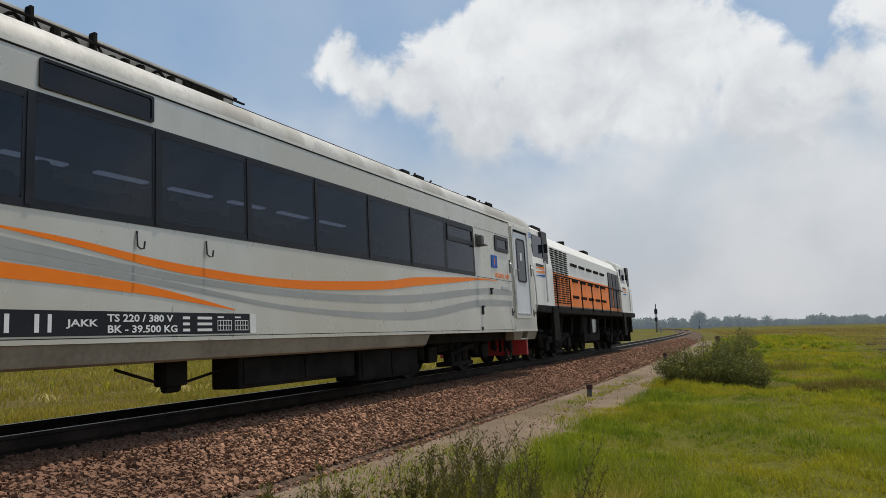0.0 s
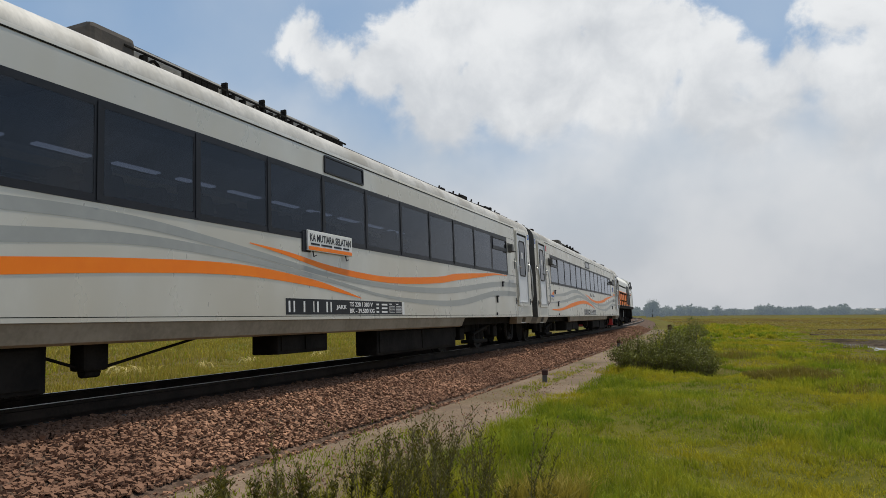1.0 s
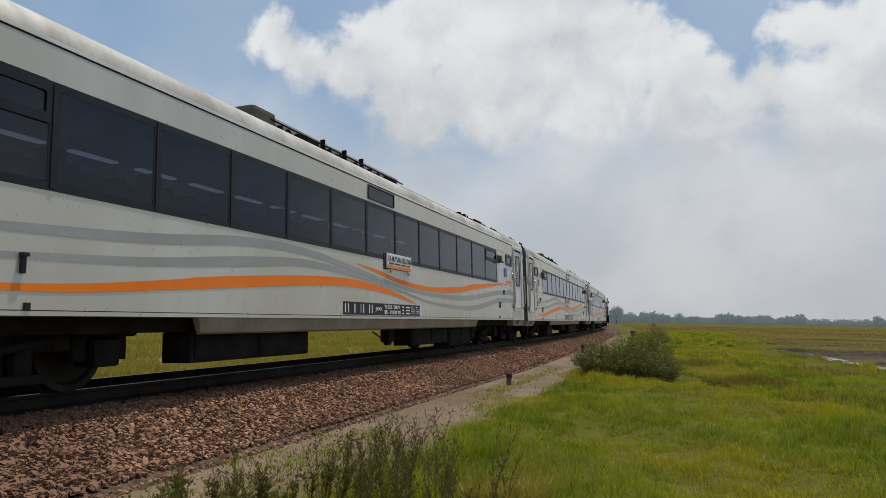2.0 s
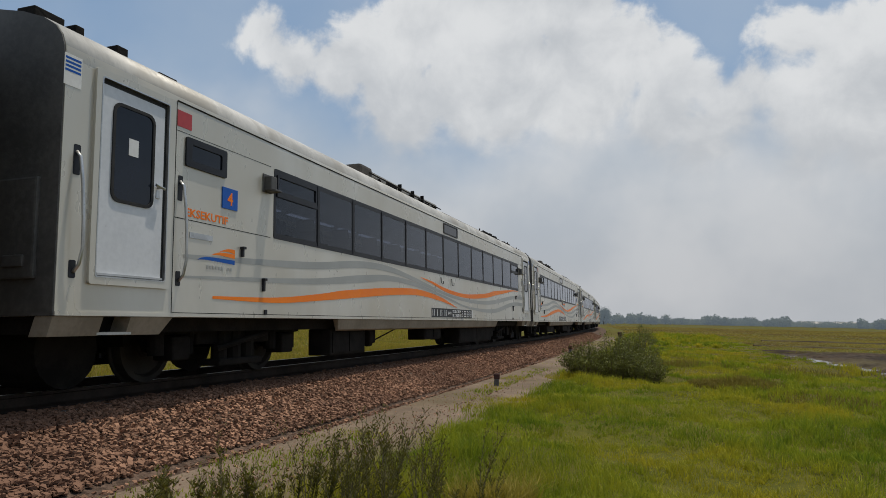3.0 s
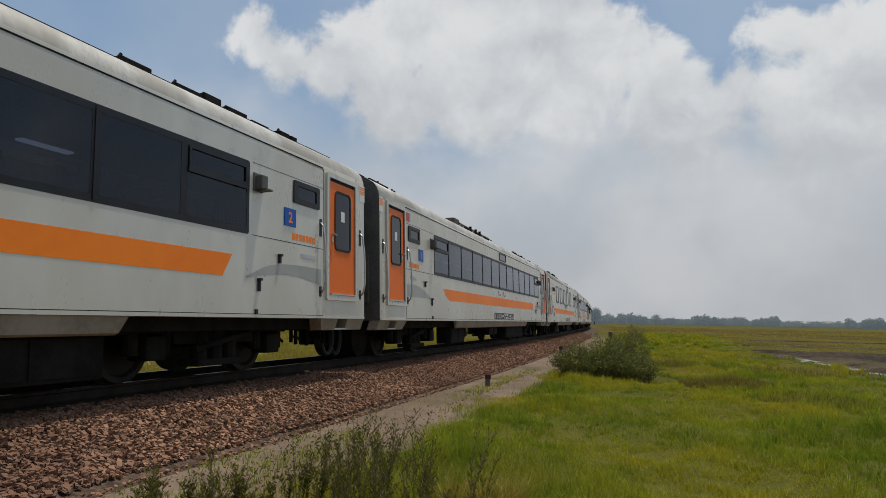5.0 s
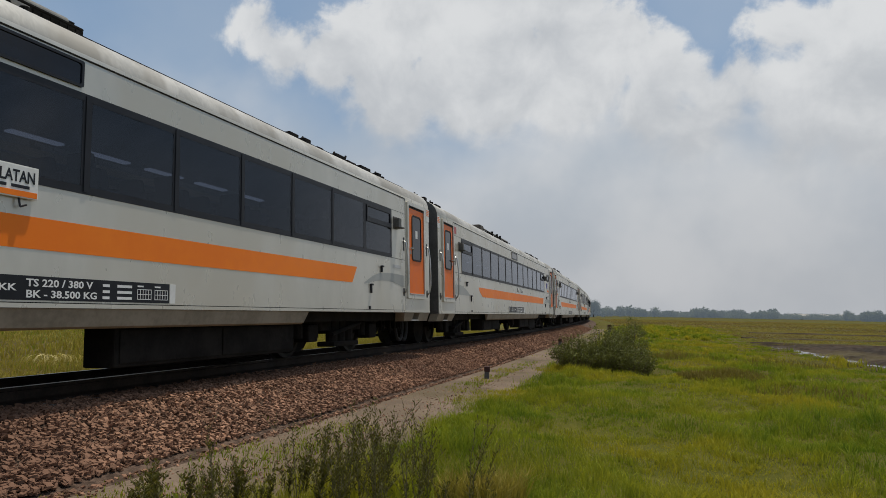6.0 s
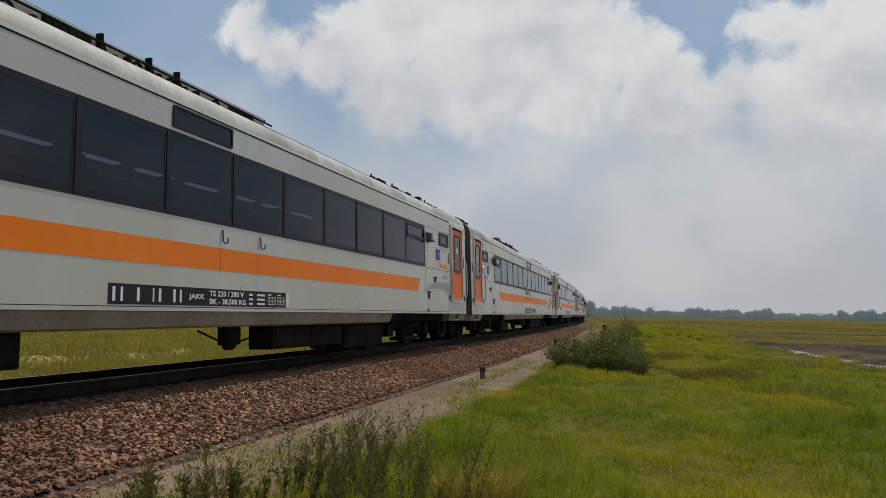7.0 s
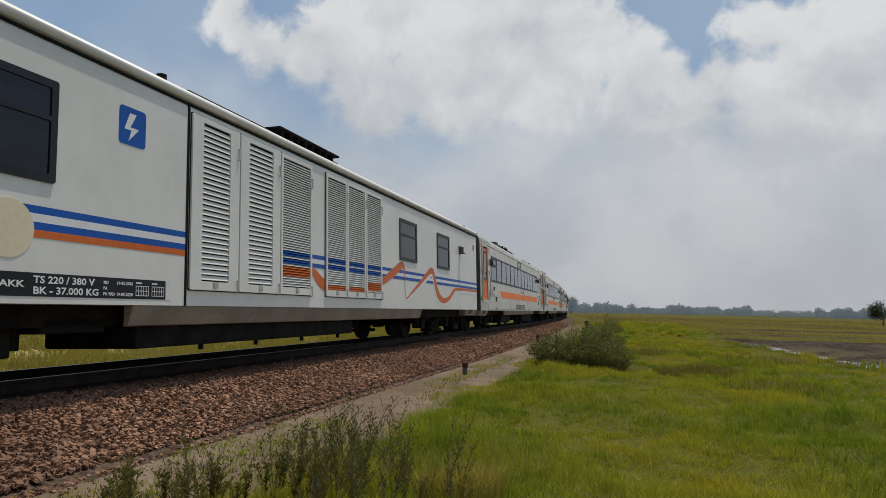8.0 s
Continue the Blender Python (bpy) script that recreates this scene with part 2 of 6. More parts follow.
# added glow for the daylit streaks behind the panes, not a known lamp
M["cabin_lamp"] = material("lamp_diffuser", (0.8, 0.8, 0.78), (0.85, 0.85, 0.83), 0.5, haze=(0.32, 0.34, 0.38))


# ---- mesh helpers ----
def part(name, bm, mat, parent=None, label="", smooth=False):
    me = bpy.data.meshes.new(name)
    bm.to_mesh(me)
    bm.free()
    me.materials.append(mat)
    if smooth:
        me.shade_smooth()
    ob = new(name, me)
    if parent is not None:
        ob.parent = parent
    if label:
        ob["label"] = label
    return ob


def shared(name, me, parent, m=None):
    ob = new(name, me)
    ob.parent = parent
    if m is not None:
        ob.matrix_basis = m
    return ob


def array_mesh(name, verts, faces, mat, smooth=False):
    """A mesh from arrays; all faces have the same number of corners."""
    verts, faces = np.asarray(verts, np.float32), np.asarray(faces, np.int32)
    me = bpy.data.meshes.new(name)
    k = faces.shape[1]
    me.vertices.add(len(verts))
    me.vertices.foreach_set("co", verts.ravel())
    me.loops.add(faces.size)
    me.loops.foreach_set("vertex_index", faces.ravel())
    me.polygons.add(len(faces))
    me.polygons.foreach_set("loop_start", np.arange(0, faces.size, k, dtype=np.int32))
    me.update(calc_edges=True)
    me.validate()
    me.materials.append(mat)
    if smooth:
        me.shade_smooth()
    else:
        me.shade_flat()
    return me


def box(bm, x0, x1, y0, y1, z0, z1, bevel=0.0):
    vs = bmesh.ops.create_cube(bm, size=1.0)["verts"]
    for v in vs:
        v.co = Vector(((x0 + x1) / 2 + v.co.x * (x1 - x0), (y0 + y1) / 2 + v.co.y * (y1 - y0), (z0 + z1) / 2 + v.co.z * (z1 - z0)))
    if bevel:
        es = list({e for v in vs for e in v.link_edges})
        bmesh.ops.bevel(bm, geom=es, offset=bevel, segments=2, profile=0.6, affect="EDGES")
    return bm


def boxed(x0, x1, y0, y1, z0, z1, bevel=0.0):
    return box(bmesh.new(), x0, x1, y0, y1, z0, z1, bevel)


def rod(bm, a, b, r, n=8, r2=None):
    a, b = Vector(a), Vector(b)
    m = Matrix.Translation((a + b) / 2) @ (b - a).to_track_quat("Z", "Y").to_matrix().to_4x4()
    bmesh.ops.create_cone(bm, cap_ends=True, segments=n, radius1=r, radius2=r if r2 is None else r2, depth=(b - a).length, matrix=m)
    return bm


def tube(pts, r, n=8):
    """One bent tube through the points."""
    bm = bmesh.new()
    pts = [Vector(p) for p in pts]
    rings = []
    for i, p in enumerate(pts):
        d = (pts[min(i + 1, len(pts) - 1)] - pts[max(i - 1, 0)]).normalized()
        q = d.to_track_quat("Z", "Y")
        rings.append([bm.verts.new(p + q @ Vector((r * math.cos(6.28318 * k / n), r * math.sin(6.28318 * k / n), 0))) for k in range(n)])
    for a, b in zip(rings, rings[1:]):
        best = min(range(n), key=lambda k: (b[k].co - a[0].co).length)
        b[:] = b[best:] + b[:best]
        for k in range(n):
            j = (k + 1) % n
            bm.faces.new((a[k], a[j], b[j], b[k]))
    bm.faces.new(rings[0])
    bm.faces.new(rings[-1])
    bmesh.ops.recalc_face_normals(bm, faces=bm.faces)
    return bm


def plate(outline, x0, x1):
    """A plate on a coach's side: outline in (along, height), from x0 out to x1."""
    bm = bmesh.new()
    f = bm.faces.new([bm.verts.new((x1, y, z)) for y, z in outline])
    r = bmesh.ops.extrude_face_region(bm, geom=[f])
    for v in r["geom"]:
        if isinstance(v, bmesh.types.BMVert):
            v.co.x = x0
    bmesh.ops.recalc_face_normals(bm, faces=bm.faces)
    return bm


def rounded(y0, y1, z0, z1, r, n=4):
    pts = []
    for cy, cz, a0 in ((y1 - r, z1 - r, 0), (y0 + r, z1 - r, 90), (y0 + r, z0 + r, 180), (y1 - r, z0 + r, 270)):
        for i in range(n + 1):
            a = radians(a0 + 90 * i / n)
            pts.append((cy + r * math.cos(a), cz + r * math.sin(a)))
    return pts


def ring(outer, inner, x0, x1):
    """A frame between two outlines with the same number of corners."""
    bm = bmesh.new()
    n = len(outer)
    rows = [[bm.verts.new((x, y, z)) for y, z in o] for x, o in ((x0, outer), (x1, outer), (x1, inner), (x0, inner))]
    for a in range(3):
        for i in range(n):
            j = (i + 1) % n
            bm.faces.new((rows[a][i], rows[a][j], rows[a + 1][j], rows[a + 1][i]))
    bmesh.ops.recalc_face_normals(bm, faces=bm.faces)
    return bm


def smooth_rows(rows, step=0.15):
    """Rows of numbers, the first rising, filled in by Catmull-Rom."""
    out = []
    for i in range(len(rows) - 1):
        p0, p1, p2, p3 = (np.array(rows[max(0, min(len(rows) - 1, i + k))], float) for k in (-1, 0, 1, 2))
        n = max(2, int(np.linalg.norm((p2 - p1)[:2]) / step))
        for k in range(n):
            t = k / n
            out.append(0.5 * (2 * p1 + (p2 - p0) * t + (2 * p0 - 5 * p1 + 4 * p2 - p3) * t * t + (3 * p1 - p0 - 3 * p2 + p3) * t ** 3))
    out.append(np.array(rows[-1], float))
    return out


def ribbon(rows, x, thick=0.003):
    """A painted band on a side: rows of (along, lower edge, upper edge)."""
    pts = smooth_rows(rows)
    bm = bmesh.new()
    lo = [bm.verts.new((x, p[0], p[1])) for p in pts]
    hi = [bm.verts.new((x, p[0], max(p[2], p[1] + 0.002))) for p in pts]
    for i in range(len(pts) - 1):
        bm.faces.new((lo[i], lo[i + 1], hi[i + 1], hi[i]))
    return bm


def wave(rows, x):
    """A painted ribbon that may turn back: rows of (along, height, half width)."""
    pts = smooth_rows(rows, 0.08)
    bm = bmesh.new()
    a, b = [], []
    for i, p in enumerate(pts):
        d = pts[min(i + 1, len(pts) - 1)][:2] - pts[max(i - 1, 0)][:2]
        d = d / max(np.linalg.norm(d), 1e-6)
        a.append(bm.verts.new((x, p[0] - d[1] * p[2], p[1] + d[0] * p[2])))
        b.append(bm.verts.new((x, p[0] + d[1] * p[2], p[1] - d[0] * p[2])))
    for i in range(len(pts) - 1):
        bm.faces.new((b[i], b[i + 1], a[i + 1], a[i]))
    return bm


def lettering(text, y, z, size, x, mat, parent, name="lettering", width=None):
    """Words on a coach's side that faces +x, starting at (y, z)."""
    cu = bpy.data.curves.new(name, "FONT")
    cu.body, cu.size, cu.extrude, cu.offset = text, size, 0.0008, size * 0.022
    cu.resolution_u = 2
    tmp = bpy.data.objects.new(name, cu)
    scene.collection.objects.link(tmp)
    bpy.context.view_layer.update()
    me = bpy.data.meshes.new_from_object(tmp.evaluated_get(bpy.context.evaluated_depsgraph_get()))
    w = tmp.dimensions.x
    bpy.data.objects.remove(tmp)
    k = width / w if width and w > 0 else 1.0
    me.transform(Matrix(((0, 0, 1, x), (k, 0, 0, y), (0, 1, 0, z), (0, 0, 0, 1))))
    me.materials.clear()
    me.materials.append(mat)
    return shared(name, me, parent)


# ---- the line of the track ----
K_NEAR, K_DROP, REACH = 0.002559, -0.001934, 40.0
TRACK_SIDE, GRADE, CANT = 6.342, -0.00087, 0.0367
RAIL_Z = 0.5175
S0, STEP, COUNT = -260.0, 0.5, 1400


def lay_line():
    s = S0 + STEP * np.arange(COUNT)
    k = K_NEAR + K_DROP * np.tanh(np.clip(s, -15, None) / REACH)
    k = np.where(s < -15, k * np.exp((s + 15) / 60), k)
    i0 = int(round(-S0 / STEP))
    a = np.concatenate([[0], np.cumsum((k[1:] + k[:-1]) / 2 * STEP)])
    a -= a[i0]
    x = np.concatenate([[0], np.cumsum(-(np.sin(a[1:]) + np.sin(a[:-1])) / 2 * STEP)])
    y = np.concatenate([[0], np.cumsum((np.cos(a[1:]) + np.cos(a[:-1])) / 2 * STEP)])
    return s, x - x[i0] - TRACK_SIDE, y - y[i0], a


LINE = lay_line()


def line_at(s):
    return tuple(float(np.interp(s, LINE[0], q)) for q in LINE[1:])


def on_line(s, off=0.0, z=0.0):
    """A place beside the track: off metres to its right, z above the path."""
    x, y, a = line_at(s)
    return Vector((x + off * math.cos(a), y + off * math.sin(a), z))


def train_pose(s):
    x, y, a = line_at(s)
    cc, cs, ca, sa = math.cos(CANT), math.sin(CANT), math.cos(a), math.sin(a)
    m = Matrix(((ca * cc, -sa, -ca * cs, x), (sa * cc, ca, -sa * cs, y), (cs, 0, cc, RAIL_Z + GRADE * y), (0, 0, 0, 1)))
    return m


def sweep(name, profile, s0, s1, step, mat, closed=False, flat=False, smooth=False, wobble=0.0):
    """Draws a profile of (right, up from the rail's top, or from the path where flat) along the track."""
    ss = np.arange(s0, s1 + step / 2, step)
    n = len(profile)
    verts = []
    rnd = random.Random(7)
    for s in ss:
        x, y, a = line_at(s)
        m = train_pose(s)
        for r, u in profile:
            w = rnd.uniform(-wobble, wobble)
            if flat:
                verts.append((x + (r + w) * math.cos(a), y + (r + w) * math.sin(a), u))
            else:
                verts.append(tuple(m @ Vector((r, 0, u + w))))
    faces = []
    for i in range(len(ss) - 1):
        for j in range(n if closed else n - 1):
            k = (j + 1) % n
            faces.append((i * n + j, i * n + k, (i + 1) * n + k, (i + 1) * n + j))
    me = array_mesh(name, verts, np.array(faces)[:, ::-1], mat, smooth)
    return new(name, me)


# ---- ground and track ----
def track_offset(px, py):
    """How far places lie to the right of the track, and where along it."""
    i = np.argmin((px[:, None] - LINE[1][None, ::4]) ** 2 + (py[:, None] - LINE[2][None, ::4]) ** 2, axis=1) * 4
    a = LINE[3][i]
    return (px - LINE[1][i]) * np.cos(a) + (py - LINE[2][i]) * np.sin(a), LINE[0][i]


def swell(x, y):
    return 0.06 * np.sin(x * 0.9 + 1.3) * np.sin(y * 0.7) + 0.035 * np.sin(x * 2.1 + y * 1.7) + 0.03 * np.sin(y * 3.1 - x * 1.1) + 0.02 * np.sin(x * 5.3 + 2 * np.sin(y * 2.2))


def ground_height(x, y):
    off, _ = track_offset(x, y)
    right = np.clip((off - 3.7) / 0.8, 0, 1)
    left = np.clip((-off - 2.6) / 1.2, 0, 1)
    fade = np.exp(-((x ** 2 + y ** 2) / 40.0 ** 2))
    paddy = in_paddy(x, y)
    return np.where(paddy, -0.2, right * (0.07 + swell(x, y) * fade)) + left * (-0.05 + swell(x, y) * fade) - 0.01


def make_ground():
    near = np.arange(-30, 60.01, 0.5)
    far = 60 * 1.35 ** np.arange(1, 15)
    xs = np.concatenate([-(far[::-1] - 30), near, far])
    ys = np.concatenate([-(far[::-1] - 30), near, far])
    gx, gy = np.meshgrid(xs, ys)
    px, py = gx.ravel(), gy.ravel()
    z = ground_height(px, py)
    nx = len(xs)
    i, j = np.meshgrid(np.arange(nx - 1), np.arange(len(ys) - 1))
    a = (j * nx + i).ravel()
    faces = np.stack([a, a + 1, a + 1 + nx, a + nx], 1)
    me = array_mesh("ground", np.stack([px, py, z], 1), faces, M["ground"], True)
    tagged(new("ground", me), "green and yellow grass field reaching the horizon", "ground", kind="structure")


def make_track():
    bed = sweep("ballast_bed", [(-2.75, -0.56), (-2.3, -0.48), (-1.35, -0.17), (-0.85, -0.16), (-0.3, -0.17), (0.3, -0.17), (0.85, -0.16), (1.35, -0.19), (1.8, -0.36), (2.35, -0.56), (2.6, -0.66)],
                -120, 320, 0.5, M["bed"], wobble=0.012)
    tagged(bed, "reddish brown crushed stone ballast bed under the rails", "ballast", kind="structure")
    path = sweep("path", [(2.2, 0.0), (2.7, 0.012), (3.2, 0.0), (3.7, 0.018), (4.15, 0.0)], -14, 60, 0.5, M["dirt"], flat=True, smooth=True, wobble=0.02)
    tagged(path, "bare sandy dirt path beside the ballast", "path", kind="structure")
    prof = [(-0.066, -0.159), (0.066, -0.159), (0.066, -0.145), (0.012, -0.12), (0.012, -0.04), (0.035, -0.03), (0.035, -0.004), (-0.035, -0.004), (-0.035, -0.03), (-0.012, -0.04), (-0.012, -0.12), (-0.066, -0.145)]
    for side in (-0.57, 0.57):
        r = sweep("rail", [(side + x, z) for x, z in prof[::-1]], -120, 320, 1.0, M["rail"], closed=True)
        tagged(r, "rusty steel running rail on concrete sleepers", "rail", "running rails", "structure")
        top = sweep("railhead", [(side - 0.03, -0.003), (side - 0.026, 0.0), (side + 0.026, 0.0), (side + 0.03, -0.003)][::-1], -120, 320, 1.0, M["rail_top"])
        top.parent = r
        top["label"] = "polished bright top of the rail"
    bm = boxed(-1.0, 1.0, -0.12, 0.12, -0.34, -0.162, 0.02)
    first = tagged(part("sleeper", bm, M["concrete"]), "grey concrete sleeper half buried in ballast", "sleeper", "sleepers", "structure")
    first.matrix_basis = train_pose(-12)
    for i in range(1, 130):
        copy_thing(first, train_pose(-12 + 0.6 * i))


def stones(name, count, s0, s1, o0, o1, size, seed, mat, label, skew=1.0, drop=0.0):
    """Crushed stones strewn over the near shoulder of the ballast, in one mesh."""
    rnd = np.random.RandomState(seed)
    base = np.array([(x, y, z) for z in (-0.6, 0.6) for x, y in ((-0.75, -0.7), (0.75, -0.7), (0.75, 0.7), (-0.75, 0.7))], float)
    tri = np.array([(0, 1, 5, 4), (1, 2, 6, 5), (2, 3, 7, 6), (3, 0, 4, 7), (4, 5, 6, 7), (3, 2, 1, 0)])
    s = s0 + (s1 - s0) * rnd.rand(count) ** skew
    o = o0 + (o1 - o0) * rnd.rand(count)
    prof_o = np.array([-1.35, 1.35, 1.8, 2.35, 2.7, 4.4])
    prof_z = np.array([-0.17, -0.18, -0.36, -0.535, -0.535, -0.535])
    z = np.interp(o, prof_o, prof_z)
    x0, y0, a = (np.interp(s, LINE[0], q) for q in LINE[1:])
    cx, cy = x0 + o * np.cos(a), y0 + o * np.sin(a)
    cz = RAIL_Z + GRADE * y0 + z + np.where(o < 2.35, o * CANT, 0.03) + rnd.uniform(-0.005, 0.02, count) - drop
    r = size * rnd.uniform(0.55, 1.3, count)
    v = base[None] * (1 + rnd.uniform(-0.5, 0.3, (count, 8, 1))) + rnd.uniform(-0.22, 0.22, (count, 8, 3))
    v = v * r[:, None, None] * np.array([1.0, 1.0, 0.75])
    t = rnd.rand(count) * 6.283
    c, sn = np.cos(t)[:, None], np.sin(t)[:, None]
    vx, vy = v[..., 0] * c - v[..., 1] * sn, v[..., 0] * sn + v[..., 1] * c
    tilt = rnd.uniform(-0.7, 0.7, count)[:, None]
    vz = v[..., 2] * np.cos(tilt) + vx * np.sin(tilt)
    verts = np.stack([vx + cx[:, None], vy + cy[:, None], vz + cz[:, None]], -1).reshape(-1, 3)
    faces = (tri[None] + 8 * np.arange(count)[:, None, None]).reshape(-1, 4)
    tagged(new(name, array_mesh(name, verts, faces, mat)), label, "gravel", kind="stuff")


# ---- the train ----
HALF = 1.495                  # half the width of a coach
END = 10.12                   # from a coach's middle to its end wall
PITCH = 20.92
SPEED, GAIN, START = 24.251, 0.0059, 4.11
SHELL = [(1.495, 0.70), (1.495, 2.86), (1.485, 2.96), (1.45, 3.06), (1.38, 3.15), (1.24, 3.24), (1.0, 3.33), (0.6, 3.42), (0.0, 3.46)]


def shell_outline():
    return SHELL + [(-x, z) for x, z in SHELL[-2::-1]]


def extrude_outline(outline, y0, y1, caps=True):
    bm = bmesh.new()
    a = [bm.verts.new((x, y0, z)) for x, z in outline]
    b = [bm.verts.new((x, y1, z)) for x, z in outline]
    n = len(outline)
    for i in range(n):
        j = (i + 1) % n
        bm.faces.new((a[i], a[j], b[j], b[i]))
    if caps:
        bm.faces.new(a)
        bm.faces.new(b)
    bmesh.ops.recalc_face_normals(bm, faces=bm.faces)
    return bm


MESH = {}


def kept(key, build, mat, smooth=False):
    """Mesh data that several things share."""
    if key not in MESH:
        bm = build()
        me = bpy.data.meshes.new(key)
        bm.to_mesh(me)
        bm.free()
        me.materials.append(mat)
        if smooth:
            me.shade_smooth()
        MESH[key] = me
    return MESH[key]


def wheel_mesh():
    bm = bmesh.new()
    rows = [(0.0, 0.06), (0.10, 0.06), (0.12, 0.03), (0.30, 0.02), (0.33, 0.065), (0.388, 0.06), (0.395, -0.05), (0.42, -0.06), (0.42, -0.085), (0.33, -0.085), (0.0, -0.07)]
    n = 28
    rings = []
    for r, x in rows:
        rings.append([bm.verts.new((x, r * math.cos(6.28318 * i / n), 0.39 + r * math.sin(6.28318 * i / n))) for i in range(n)])
    for p, q in zip(rings, rings[1:]):
        for i in range(n):
            j = (i + 1) % n
            bm.faces.new((p[i], p[j], q[j], q[i]))
    bmesh.ops.remove_doubles(bm, verts=bm.verts, dist=0.0005)
    bmesh.ops.recalc_face_normals(bm, faces=bm.faces)
    return bm


def bogie_frame():
    bm = bmesh.new()
    for sx in (-1, 1):
        x0, x1 = sorted((sx * 0.86, sx * 1.02))
        box(bm, x0, x1, -0.75, 0.75, 0.40, 0.58, 0.03)
        box(bm, x0, x1, -1.55, -0.70, 0.52, 0.66, 0.03)
        box(bm, x0, x1, 0.70, 1.55, 0.52, 0.66, 0.03)
        for y in (-1.1, 1.1):
            xa, xb = sorted((sx * 0.84, sx * 1.10))
            box(bm, xa, xb, y - 0.15, y + 0.15, 0.24, 0.50, 0.03)
            for dy in (-0.24, 0.24):
                rod(bm, (sx * 0.96, y + dy, 0.30), (sx * 0.96, y + dy, 0.58), 0.085, 10)
        for dy in (-0.28, 0.0, 0.28):
            rod(bm, (sx * 0.98, dy, 0.20), (sx * 0.98, dy, 0.66), 0.10, 10)
        box(bm, *sorted((sx * 0.80, sx * 1.12)), -0.45, 0.45, 0.14, 0.22, 0.02)
        rod(bm, (sx * 1.10, -0.5, 0.34), (sx * 1.10, 0.55, 0.52), 0.035, 8)
    box(bm, -0.9, 0.9, -0.25, 0.25, 0.42, 0.70, 0.03)
    for y in (-1.1, 1.1):
        rod(bm, (-0.7, y, 0.39), (0.7, y, 0.39), 0.07, 10)
        box(bm, -0.75, 0.75, y * 1.38 - 0.06, y * 1.38 + 0.06, 0.40, 0.56, 0.02)
    return bm


def add_bogie(coach, y):
    b = shared("bogie", kept("bogie_frame", bogie_frame, M["under"]), coach, pose(0, y, 0))
    for wy in (-1.1, 1.1):
        for sx in (-1, 1):
            shared("wheel", kept("wheel", wheel_mesh, M["wheel"], False), b, pose(sx * 0.57, wy, 0) @ Matrix.Rotation(math.pi if sx < 0 else 0.0, 4, "Z"))
    return b


def add_handrail(coach, y, z0=1.06, z1=2.08):
    # no hollow is cut: black plates give the shade of the rail's pockets
    for a, b in ((z1 - 0.20, z1 + 0.06), (z0 - 0.05, z0 + 0.10)):
        part("handrail_pocket", plate(rounded(y - 0.035, y + 0.035, a, b, 0.015), HALF - 0.01, HALF + 0.004), M["frame"], coach)
    pts = [(HALF + 0.005, y - 0.005, z1), (HALF + 0.05, y - 0.005, z1 - 0.05), (HALF + 0.075, y + 0.005, z1 - 0.28), (HALF + 0.08, y + 0.02, z0 + 0.45), (HALF + 0.075, y + 0.03, z0 + 0.2), (HALF + 0.05, y + 0.02, z0 + 0.06), (HALF + 0.005, y + 0.01, z0)]
    part("handrail", tube(pts, 0.015), M["steel"], coach, "bare steel grab rail", True)


def add_door(coach, y0, y1, mat, hinge, label):
    """A side door from y0 to y1; hinge +1 has its handle towards +y."""
    z0, z1 = 0.97, 2.88
    part("door_surround", ring(rounded(y0 - 0.0, y1 + 0.0, z0, z1, 0.03), rounded(y0 + 0.07, y1 - 0.07, z0 + 0.07, z1 - 0.07, 0.03), HALF - 0.01, HALF + 0.03), M["silver"], coach, "silver metal door surround")
    part("door_edging", ring(rounded(y0 + 0.062, y1 - 0.062, z0 + 0.062, z1 - 0.062, 0.02), rounded(y0 + 0.074, y1 - 0.074, z0 + 0.074, z1 - 0.074, 0.02), HALF, HALF + 0.033), M["steel"], coach)
    # flat black plate: the door's seal, and the recess's shade as colour
    part("door_gap", plate(rounded(y0 + 0.06, y1 - 0.06, z0 + 0.06, z1 - 0.06, 0.02), HALF - 0.02, HALF + 0.003), M["black"], coach)
    a, b = (y0 + 0.075, y1 - 0.115) if hinge > 0 else (y0 + 0.115, y1 - 0.075)
    door = part("door", plate(rounded(a, b, z0 + 0.075, z1 - 0.12, 0.02), HALF - 0.02, HALF + 0.012), mat, coach, label)
    w0, w1 = (a + b) / 2 - 0.235, (a + b) / 2 + 0.235
    part("door_window_seal", ring(rounded(w0 - 0.03, w1 + 0.03, 1.72, 2.64, 0.09), rounded(w0, w1, 1.75, 2.61, 0.07), HALF + 0.005, HALF + 0.024), M["black"], door)
    part("door_window", plate(rounded(w0, w1, 1.75, 2.61, 0.07), HALF, HALF + 0.015), M["glass"], door)
    part("notice", plate([(w0 + 0.17, 2.18), (w0 + 0.29, 2.18), (w0 + 0.29, 2.34), (w0 + 0.17, 2.34)], HALF + 0.015, HALF + 0.018), M["paper"], door, "white paper notice")
    hy = b - 0.07 if hinge > 0 else a + 0.07
    bm = bmesh.new()
    rod(bm, (HALF + 0.01, hy, 1.95), (HALF + 0.06, hy, 1.95), 0.014)
    rod(bm, (HALF + 0.055, hy - 0.07, 1.96), (HALF + 0.055, hy + 0.05, 1.94), 0.014)
    box(bm, HALF + 0.008, HALF + 0.02, hy - 0.025, hy + 0.025, 1.84, 1.92, 0.004)
    part("door_handle", bm, M["steel"], door, "steel lever handle")
    bm = boxed(HALF + 0.012, HALF + 0.035, a, b, z0 + 0.08, z0 + 0.10)
    part("threshold", bm, M["steel"], coach)


